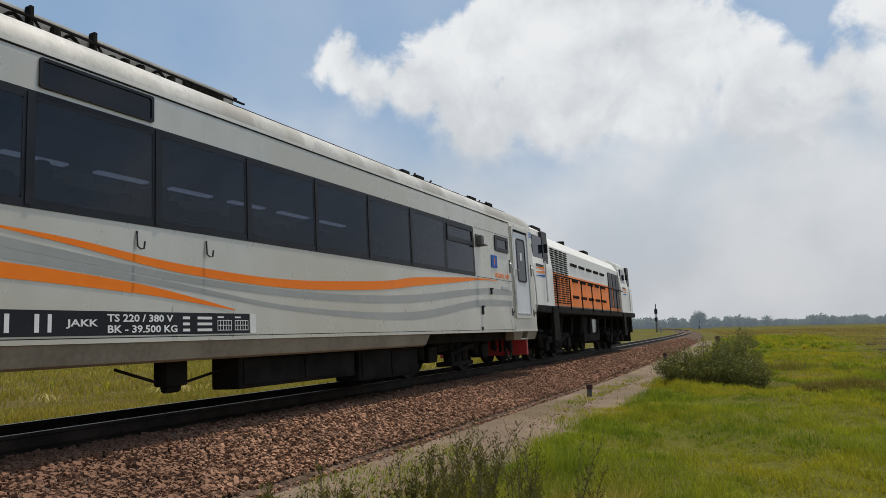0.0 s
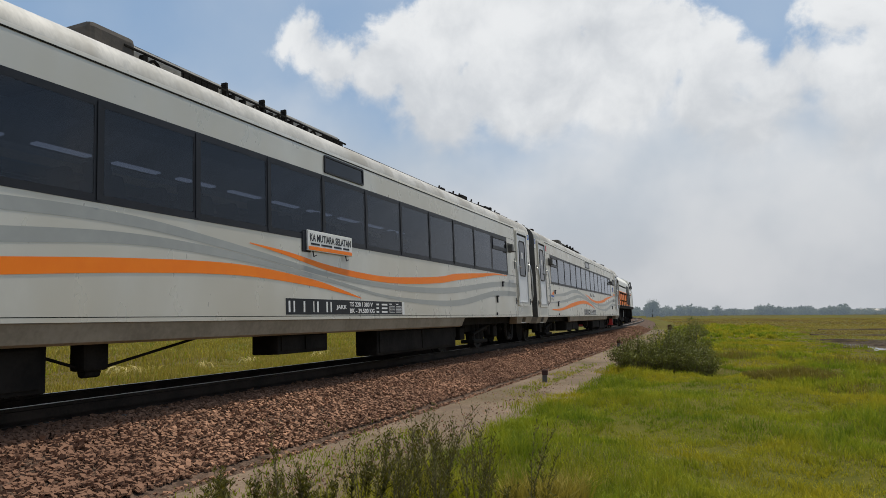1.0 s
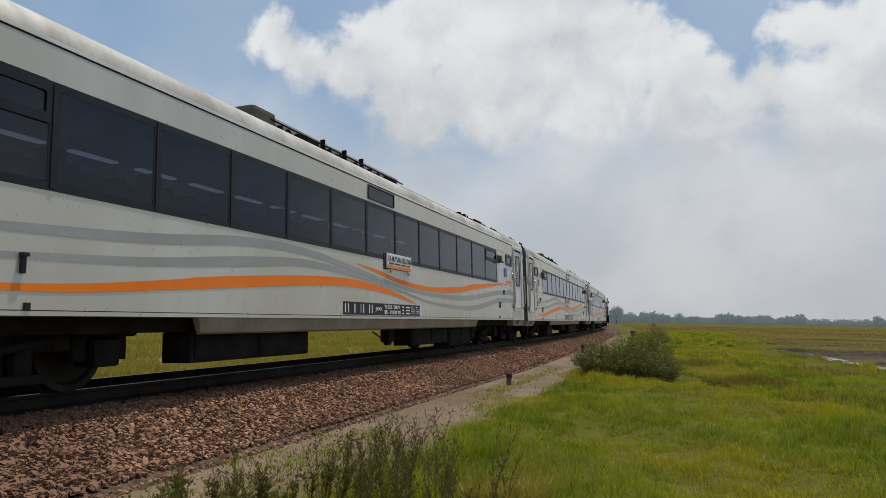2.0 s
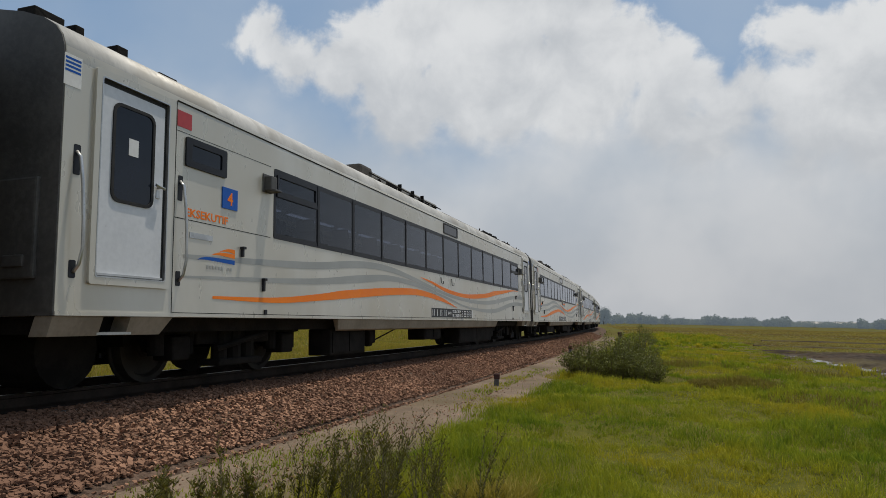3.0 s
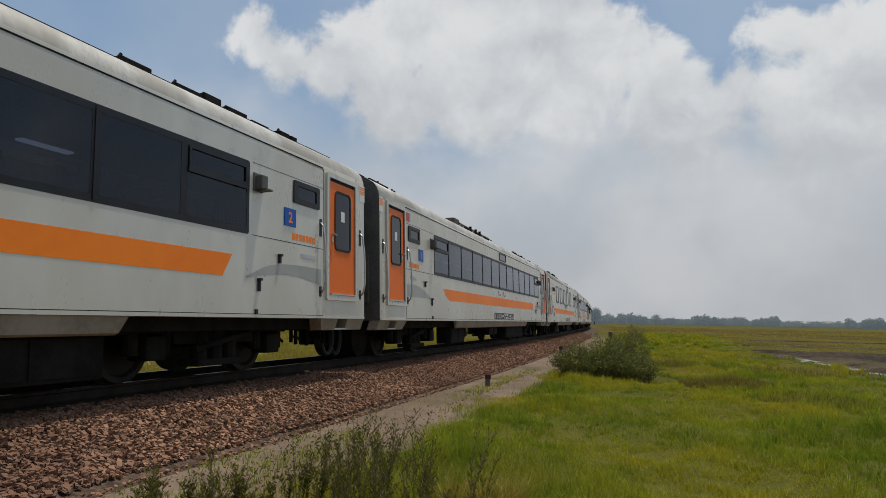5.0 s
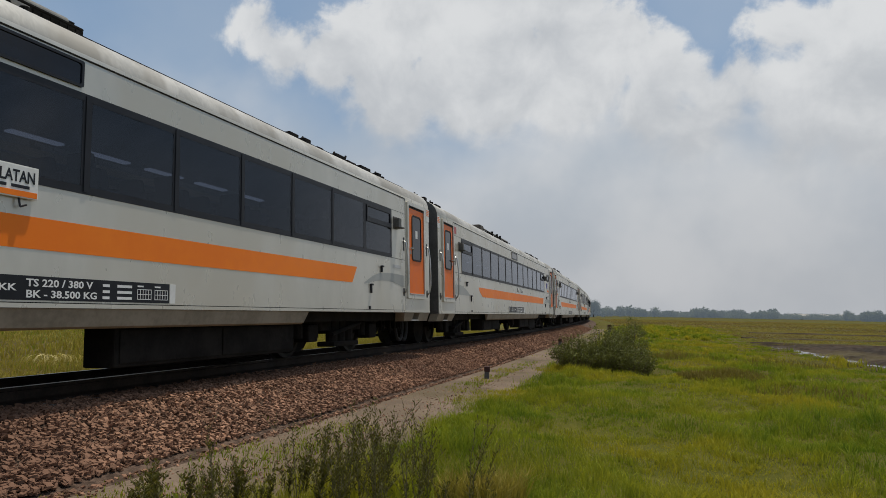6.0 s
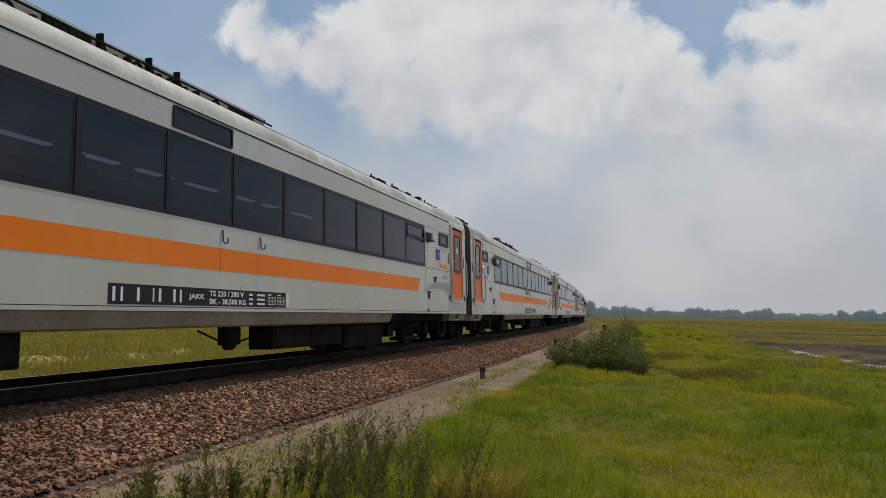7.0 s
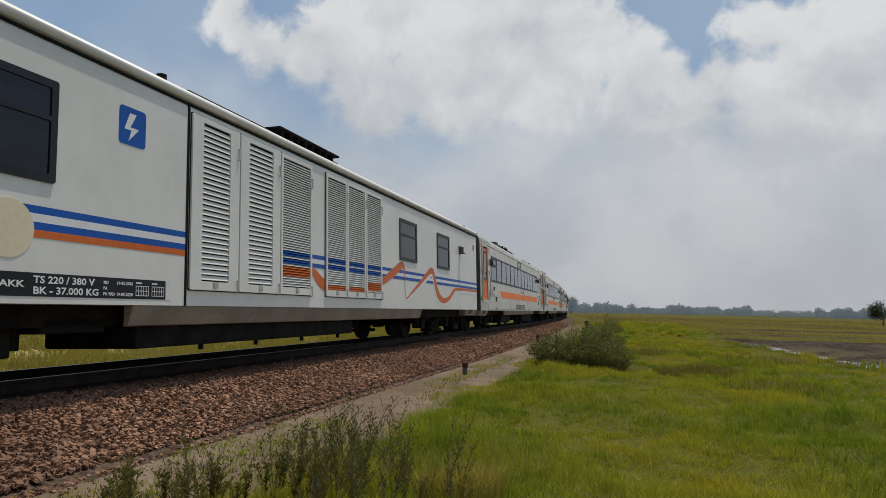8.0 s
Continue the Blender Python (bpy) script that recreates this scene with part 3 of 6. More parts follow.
def add_window(coach, y0, y1, z0, z1, sash=False, frame_w=0.045, x=HALF):
    f = part("window", ring(rounded(y0, y1, z0, z1, 0.02, 2), rounded(y0 + frame_w, y1 - frame_w, z0 + frame_w, z1 - frame_w, 0.02, 2), x - 0.01, x + 0.018), M["frame"], coach, "black framed tinted window")
    part("pane", plate(rounded(y0 + frame_w - 0.005, y1 - frame_w + 0.005, z0 + frame_w - 0.005, z1 - frame_w + 0.005, 0.02, 2), x - 0.01, x + 0.006), M["glass"], f)
    if sash:
        zz = z0 + (z1 - z0) * 0.62
        part("sash_bar", boxed(x, x + 0.02, y0 + frame_w, y1 - frame_w, zz - 0.02, zz + 0.02), M["frame"], f)
    return f


def add_side_lamp(coach, y):
    bm = boxed(HALF, HALF + 0.11, y - 0.06, y + 0.07, 2.27, 2.45, 0.015)
    box(bm, HALF + 0.0, HALF + 0.15, y - 0.03, y + 0.12, 2.26, 2.285, 0.006)
    box(bm, HALF, HALF + 0.015, y - 0.09, y + 0.10, 2.25, 2.48, 0.005)
    part("side_lamp_box", bm, M["endwall"], coach, "dark metal signal lamp box")


def add_roof_gear(coach, y0, y1, tall, seed, unit=False):
    rnd = random.Random(seed)
    z = 3.26
    top = 3.43 + tall
    if unit:
        part("air_conditioner", boxed(-0.9, 0.86, y0 + 0.4, y1, z, top - 0.015, 0.03), M["gear_pale"], coach, "pale weathered rooftop air conditioner")
        part("cooling_cowl", boxed(-0.9, 0.92, y0, y0 + 0.55, z, top + 0.02, 0.06), M["cowl"], coach, "dark rounded cowl of the cooling unit")
        # pipework, valves and slotted panels along the side of the unit
        y, step = y0 + 0.62, 0
        while y < y1 - 0.3:
            kind = ("valve", "bend", "valve", "grille", "post", "valve", "valve", "bend", "post", "valve", "bend", "post", "valve", "valve")[step % 14]
            step += 1
            if kind == "post":
                bm = boxed(0.85, 0.93, y, y + 0.035, z, top + 0.005, 0.006)
                rod(bm, (0.9, y, top - 0.02), (0.88, y + 0.2, z + 0.05), 0.012, 6)
                part("pipe_bracket", bm, M["under"], coach)
                y += rnd.uniform(0.08, 0.2)
            elif kind == "valve":
                h = rnd.uniform(0.13, top - z - 0.11)
                bm = rod(bmesh.new(), (0.90, y + 0.05, z), (0.90, y + 0.05, z + h), 0.045, 8)
                rod(bm, (0.90, y + 0.05, z + h * 0.7), (0.90, y + 0.2, z + h * 0.6), 0.022, 6)
                part("valve", bm, M["under"], coach)
                y += rnd.uniform(0.12, 0.24)
            elif kind == "bend":
                pts = [(0.89, y + 0.04 * k, z + 0.15 + 0.06 * math.sin(k * 0.8)) for k in range(7)]
                part("bent_pipe", tube(pts, 0.018, 6), M["under"], coach)
                y += rnd.uniform(0.16, 0.3)
            else:
                bm = bmesh.new()
                for k in range(6):
                    box(bm, 0.85, 0.868, y + 0.03 + 0.095 * k, y + 0.085 + 0.095 * k, z + 0.12, top - 0.08)
                box(bm, 0.845, 0.862, y, y + 0.6, z + 0.10, top - 0.06)
                part("vent_grille", bm, M["under"], coach)
                y += 0.66
        for x, h in ((0.80, 0.0), (0.92, -0.09)):
            part("coolant_pipe", rod(bmesh.new(), (x, y0 + 0.4, top + h), (x, y1 + 0.1, top + h - 0.02), 0.015, 6), M["under"], coach)
    else:
        y = y0
        while y < y1:
            ln = rnd.uniform(0.08, 0.45)
            bm = boxed(0.76, 0.97, y, y + ln, z - 0.02, top + rnd.uniform(-0.06, 0.02), 0.012)
            if rnd.random() < 0.6:
                rod(bm, (0.9, y + 0.02, top - 0.03), (0.9, y + 0.06, top + rnd.uniform(0.0, 0.05)), 0.02, 6)
            part("roof_fitting", bm, M["under"], coach)
            y += ln + rnd.uniform(0.03, 0.5)
        part("cable_duct", boxed(0.80, 0.95, y0, y1, z - 0.02, top - 0.06, 0.01), M["under"], coach)


def add_underfloor(coach, seed, flip, shift=0.0):
    rnd = random.Random(seed)
    if flip < 0:
        items = [(-5.0, -3.75, 0.15, "battery_box"), (-0.75, 0.35, 0.29, "air_tank_box"), (1.75, 5.0, 0.14, "equipment_box")]
    else:
        items = [(-5.0, -2.6, 0.22, "battery_box"), (1.2, 3.3, 0.20, "air_tank_box"), (3.4, 5.0, 0.12, "equipment_box")]
    for a, b, z, name in items:
        a, b = a + shift * (abs(a) < 3), b + shift * (b < 4)
        bm = boxed(0.92, 1.30, a, b, z, 0.55, 0.02)
        box(bm, 1.30, 1.315, a + 0.06, (a + b) / 2 - 0.02, z + 0.04, 0.5, 0.005)
        box(bm, 1.30, 1.315, (a + b) / 2 + 0.02, b - 0.06, z + 0.04, 0.5, 0.005)
        part(name, bm, M["under"], coach, "black underfloor equipment box")
    y = -3.2 if flip < 0 else 0.5
    bm = boxed(1.02, 1.2, y - 0.13, y + 0.13, 0.29, 0.58, 0.03)
    rod(bm, (1.11, y - 0.08, 0.28), (1.11, y + 0.08, 0.28), 0.05)
    part("drain_trap", bm, M["under"], coach)
    bm = bmesh.new()
    rod(bm, (1.1, y + 0.2, 0.32), (1.1, y + 1.3, 0.53), 0.014, 6)
    rod(bm, (1.1, y - 0.6, 0.48), (1.1, y - 0.1, 0.32), 0.014, 6)
    part("brake_rod", bm, M["under"], coach)
    part("underframe", boxed(-1.25, 1.25, -END + 0.05, END - 0.05, 0.55, 0.72), M["under"], coach)


def add_end(coach, e):
    """End wall, gangway and coupler; e is +1 at the front, -1 at the rear."""
    y = e * END
    a, b = sorted((y, y + e * 0.012))
    outline = [(x * 0.995, z) for x, z in shell_outline()]
    part("end_wall", extrude_outline(outline, a, b), M["endwall"], coach, "dark grey coach end wall")
    bm = bmesh.new()
    for i in range(5):
        q = y + e * (0.02 + 0.06 * i)
        p0, p1 = sorted((q, q + e * 0.045))
        box(bm, -0.62, 0.62, p0, p1, 1.0, 3.0, 0.02)
    part("gangway_bellows", bm, M["black"], coach, "black ribbed rubber gangway")
    bm = boxed(0.86, 1.30, *sorted((y, y + e * 0.05)), 1.0, 1.85, 0.02)
    box(bm, 0.98, 1.2, *sorted((y, y + e * 0.07)), 1.1, 1.2, 0.01)
    part("jumper_cabinet", bm, M["endwall"], coach)
    pts = [(0.72, y + e * (0.17 - 0.19 * math.cos(t)), 0.42 - 0.29 * math.sin(t)) for t in np.linspace(-0.5, 3.6, 15)]
    part("brake_hose", tube(pts, 0.034), M["black"], coach, "hanging black brake hose")
    if e < 0:
        bm = rod(bmesh.new(), (0.1, -9.25, 0.39), (0.72, -9.25, 0.39), 0.36, 20)
        box(bm, 0.1, 0.72, -9.5, -9.0, 0.5, 0.75, 0.02)
        part("waste_tank", bm, M["under"], coach, "round black tank under the coach end")
    else:
        rnd = random.Random(3)
        for k in range(6):
            yy = 8.5 + 0.26 * k + rnd.uniform(-0.11, 0.11)
            bm = boxed(0.93, 0.98, yy - 0.018, yy + 0.018, 0.46 - rnd.uniform(0, 0.16), 0.60, 0.01)
            rod(bm, (0.95, yy, 0.45), (0.95, yy + 0.12, 0.45 - rnd.uniform(0, 0.2)), 0.02, 6)
            part("hanging_pipe", bm, M["under"], coach)
    bm = boxed(-0.12, 0.12, *sorted((y - e * 0.1, y + e * 0.33)), 0.62, 0.86, 0.03)
    part("coupler", bm, M["under"], coach)
    # step apron below the door
    y0, y1 = sorted((e * 8.72, e * END))
    for a, b in ((y0, y0 + 0.52), (y1 - 0.56, y1)):
        bm = boxed(HALF - 0.20, HALF - 0.01, a, b, 0.53, 0.697)
        for v in bm.verts:
            if v.co.z < 0.6:
                v.co.x -= 0.06
                if abs(v.co.y - (y0 if e > 0 else y1)) < 0.02:
                    v.co.y += e * 0.12
        part("step_apron", bm, M["skirt"], coach)
    part("step", boxed(HALF - 0.3, HALF - 0.06, y0 + 0.5, y1 - 0.5, 0.535, 0.56), M["steel"], coach)


def add_skirt(coach, y0=-5.1, y1=5.1):
    bm = extrude_outline([(HALF - 0.012, 0.697), (HALF - 0.055, 0.54), (HALF - 0.10, 0.52), (HALF - 0.10, 0.697)], y0, y1)
    for v in bm.verts:
        if v.co.z < 0.6:
            v.co.y *= 0.985
    part("side_skirt", bm, M["skirt"], coach, "grimy grey lower side skirt, shade in its paint")


def add_board(coach, y0, y1, code, spec, weight, dates=None):
    """The black number board; the running number is drawn as plain bars."""
    z0, z1 = 0.76, 0.955
    b = part("number_board", plate([(y0, z0), (y1, z0), (y1, z1), (y0, z1)], HALF, HALF + 0.003), M["frame"], coach, "black board with white lettering")
    x = HALF + 0.0045
    bm = bmesh.new()
    y = y0 + 0.05
    for w in code:
        if w:
            box(bm, x, x + 0.001, y, y + w, z0 + 0.03, z1 - 0.03)
        y += (w or 0.05) + 0.065
    part("number_bars", bm, M["letter"], b)
    k = (y1 - y0) / 3.1
    lettering("JAKK", y0 + 1.13 * k, z0 + 0.075, 0.075, x, M["letter"], b, width=0.27 * k)
    lettering(spec, y0 + 1.47 * k, z0 + 0.112, 0.085, x, M["letter"], b, width=0.66 * k)
    lettering(weight, y0 + 1.47 * k, z0 + 0.022, 0.085, x, M["letter"], b, width=0.70 * k)
    bm = bmesh.new()
    if dates:
        for r, (word, day) in enumerate(dates):
            lettering(word, y0 + 2.235 * k, z0 + 0.132 - 0.053 * r, 0.042, x, M["letter"], b)
            if day:
                lettering(day, y0 + 2.40 * k, z0 + 0.132 - 0.053 * r, 0.042, x, M["letter"], b, width=0.21 * k)
    for r in range(0 if dates else 3):
        for c in range(2):
            box(bm, x, x + 0.001, y0 + (2.24 + 0.17 * c) * k, y0 + (2.24 + 0.17 * c + (0.08 if c == 0 else 0.18)) * k, z0 + 0.025 + 0.055 * r, z0 + 0.05 + 0.055 * r)
    for c in range(2):
        ya = y0 + (2.66 + 0.23 * c) * k
        for i in range(6):
            box(bm, x, x + 0.001, ya + 0.036 * i * k, ya + (0.036 * i + 0.006) * k, z0 + 0.03, z0 + 0.13)
        for i in range(3):
            box(bm, x, x + 0.001, ya, ya + 0.186 * k, z0 + 0.03 + 0.047 * i, z0 + 0.036 + 0.047 * i)
        box(bm, x, x + 0.001, ya, ya + 0.08 * k, z0 + 0.15, z0 + 0.165)
    tagged(part("inspection_grid", bm, M["letter"], b), kind="stuff")
    part("inspection_tag", plate([(y1 + 0.01, z0), (y1 + 0.09, z0), (y1 + 0.09, z1), (y1 + 0.01, z1)], HALF, HALF + 0.003), M["paper"], coach)


def add_route_board(coach, y0=-0.42, y1=0.66):
    z0, z1 = 1.56, 1.82
    b = part("route_board", boxed(HALF + 0.015, HALF + 0.040, y0, y1, z0, z1, 0.006), M["paper"], coach, "white route board with dark lettering and an orange foot")
    lettering("KA MUTIARA SELATAN", y0 + 0.04, z0 + 0.125, 0.13, HALF + 0.042, M["frame"], b, width=y1 - y0 - 0.08)
    bm = bmesh.new()
    for i, (a, c) in enumerate(((0.06, 0.26), (0.30, 0.56), (0.60, 0.80), (0.84, 1.0))):
        box(bm, HALF + 0.041, HALF + 0.0425, y0 + a, y0 + c, z0 + 0.075, z0 + 0.10)
    part("small_print_bars", bm, M["frame"], b)
    part("foot_band", boxed(HALF + 0.041, HALF + 0.043, y0 + 0.01, y1 - 0.01, z0 + 0.01, z0 + 0.055), M["orange"], b)
    bm = boxed(HALF, HALF + 0.015, y0 - 0.08, y0 + 0.1, z0 - 0.02, z1 - 0.02, 0.01)
    part("board_bracket", bm, M["frame"], coach)
    for y in (y0 + 0.12, y1 - 0.16):
        bm = rod(bmesh.new(), (HALF + 0.028, y, z0), (HALF + 0.036, y + 0.01, z0 - 0.07), 0.008, 6)
        rod(bm, (HALF + 0.036, y + 0.01, z0 - 0.07), (HALF + 0.042, y + 0.06, z0 - 0.05), 0.008, 6)
        part("board_hook", bm, M["frame"], coach)


def add_hooks(coach):
    for y in (-0.21, 0.57):
        bm = tube([(HALF + 0.01, y, 1.64), (HALF + 0.02, y, 1.51), (HALF + 0.035, y + 0.02, 1.485), (HALF + 0.05, y + 0.04, 1.49), (HALF + 0.05, y + 0.05, 1.55)], 0.008, 6)
        part("board_hook", bm, M["frame"], coach)


def add_logo(coach, y, k=1.0):
    """The railway's emblem as plain stripes, k times its full size, from y on."""
    x = HALF + 0.0035
    for a, z, m in ((0.0, 0.06, "blue"), (0.32, 0.14, "orange"), (0.52, 0.20, "orange")):
        z = 1.25 + z * (k + 1) / 2
        part("emblem_stripe", ribbon([(y + a * k, z, z + 0.004), (y + (a + 0.2) * k, z + 0.012, z + 0.045), (y + 0.90 * k, z - 0.005, z + 0.045)], x), M[m], coach)
    bm = bmesh.new()
    for i in range(9):
        if i != 6:
            box(bm, x, x + 0.001, y + (0.20 + 0.072 * i) * k, y + (0.25 + 0.072 * i) * k, 1.255 - 0.05 * k, 1.255)
    tagged(part("emblem_bars", bm, M["grey"], coach), kind="stuff")


def add_fittings(coach, wc):
    """Small fittings on a side; wc +1 has the washroom at the front."""
    for e in (-1, 1):
        for zz, h in ((1.40, 0.12), (1.02, 0.16)):
            y = e * 7.6 if zz > 1.2 else e * 7.15
            bm = boxed(HALF, HALF + 0.03, y - 0.02, y + 0.02, zz, zz + h, 0.006)
            box(bm, HALF, HALF + 0.05, y - 0.03, y + 0.03, zz + h - 0.03, zz + h, 0.005)
            part("latch", bm, M["frame"], coach)
        part("jacking_mark", boxed(HALF, HALF + 0.02, e * 7.1 - 0.02, e * 7.1 + 0.03, 0.74, 0.80, 0.004), M["frame"], coach)
        bm = boxed(HALF, HALF + 0.006, e * 8.33 - 0.19, e * 8.33 + 0.19, 1.52, 1.58)
        box(bm, HALF + 0.006, HALF + 0.008, e * 8.33 - 0.14, e * 8.33 + 0.1, 1.535, 1.565)
        part("class_plate", bm, M["steel"], coach)
    part("red_marker", plate([(-8.75, 2.65), (-8.53, 2.65), (-8.53, 2.82), (-8.75, 2.82)], HALF, HALF + 0.004), M["red"], coach, "square red reflective marker")


def add_seams(coach):
    bm = bmesh.new()
    box(bm, HALF - 0.01, HALF + 0.0015, -8.75, -7.0, 1.698, 1.706)
    box(bm, HALF - 0.01, HALF + 0.0015, 7.0, 8.75, 1.698, 1.706)
    box(bm, HALF - 0.01, HALF + 0.0015, -8.75, -7.0, 2.6, 2.606)
    box(bm, HALF - 0.01, HALF + 0.0015, 7.0, 8.75, 2.6, 2.606)
    box(bm, HALF - 0.01, HALF + 0.003, -8.75, 8.75, 2.905, 2.918)
    for y in (-8.76, 8.76):
        box(bm, HALF - 0.01, HALF + 0.002, y - 0.004, y + 0.004, 0.70, 2.9)
    box(bm, HALF - 0.01, HALF + 0.003, -8.75, 8.75, 0.738, 0.745)
    part("panel_seam", bm, M["under"], coach)
    bm = boxed(HALF - 0.02, HALF + 0.006, -END, END, 0.70, 0.735)
    part("sill_rail", bm, M["silver"], coach)


def open_shell(y0, y1):
    """The body with a long window opening from y0 to y1 in both sides."""
    bm = bmesh.new()
    o = shell_outline()
    n = len(o)
    for a, b, cut in ((-END, y0, False), (y0, y1, True), (y1, END, False)):
        for i in range(n):
            (xa, za), (xb, zb) = o[i], o[(i + 1) % n]
            spans = [(za, zb)]
            if cut and i in (0, n - 2):
                spans = [(0.70, 1.735), (2.565, 2.86)] if i == 0 else [(2.86, 2.565), (1.735, 0.70)]
            for p, q in spans:
                bm.faces.new([bm.verts.new(v) for v in ((xa, a, p), (xb, a, q), (xb, b, q), (xa, b, p))])
    for y in (-END, END):
        bm.faces.new([bm.verts.new((x, y, z)) for x, z in o])
    bmesh.ops.remove_doubles(bm, verts=bm.verts, dist=0.0005)
    bmesh.ops.recalc_face_normals(bm, faces=bm.faces)
    return bm


def base_coach(name, paint, roof, opening=None):
    c = new(name)
    bm = open_shell(*opening) if opening else extrude_outline(shell_outline(), -END, END)
    for f in bm.faces:
        f.material_index = int(f.calc_center_median().z > 2.95 and abs(f.normal.y) < 0.5)
        f.smooth = f.calc_center_median().z > 2.87 and abs(f.normal.y) < 0.5
    part("body_shell", bm, paint, c).data.materials.append(roof)
    return c


def seat_mesh():
    """A double seat with two reclined backs and headrests, on the cabin floor."""
    bm = boxed(0.40, 1.36, -0.05, 0.44, 1.28, 1.44, 0.04)
    box(bm, 0.50, 1.26, 0.08, 0.34, 0.975, 1.30, 0.02)
    for x in (0.41, 0.89):
        before = len(bm.verts)
        box(bm, x, x + 0.46, -0.16, -0.04, 1.40, 2.02, 0.04)
        box(bm, x + 0.09, x + 0.37, -0.17, -0.07, 1.98, 2.17, 0.04)
        bm.verts.ensure_lookup_table()
        for v in bm.verts[before:]:
            v.co.y -= (v.co.z - 1.4) * 0.22
    return bm


def add_cabin(coach, y0, y1, count):
    part("cabin_floor", boxed(-1.45, 1.45, -8.7, 8.7, 0.90, 0.975), M["carpet"], coach)
    me = kept("seat", seat_mesh, M["seat"])
    w = (y1 - y0) / count
    for i in range(count):
        for side in (0.0, math.pi):
            shared("seat", me, coach, pose(0, y0 + (i + 0.5) * w, 0) @ Matrix.Rotation(side, 4, "Z"))
        # one added glowing strip a bay, to streak the panes and lift the cabin
        shared("cabin_lamp", kept("cabin_lamp", lambda: boxed(-1.22, -1.10, -0.38, 0.38, 2.90, 2.93, 0.008), M["cabin_lamp"]), coach, pose(0, y0 + (i + 0.5) * w, 0))
    part("cabin_lining", boxed(-1.47, -1.44, -8.7, 8.7, 2.57, 2.86), M["cream"], coach)
    part("luggage_rack", boxed(-1.44, -1.02, -8.4, 8.4, 2.60, 2.63, 0.008), M["steel"], coach)
    # the far side's windows
    far = part("window_band", boxed(-HALF - 0.006, -HALF + 0.01, y0, y1, 2.53, 2.60), M["frame"], coach)
    part("lower_rail", boxed(-HALF - 0.006, -HALF + 0.01, y0, y1, 1.70, 1.77), M["frame"], far)
    post = kept("far_mullion", lambda: boxed(-HALF - 0.008, -HALF + 0.012, -0.05, 0.05, 1.772, 2.528), M["frame"])
    pane = kept("far_pane", lambda: boxed(-HALF - 0.004, -HALF + 0.002, -w / 2 + 0.05, w / 2 - 0.05, 1.771, 2.529), M["film"])
    for i in range(count):
        shared("mullion", post, far, pose(0, y0 + i * w, 0))
        shared("pane", pane, far, pose(0, y0 + (i + 0.5) * w, 0))


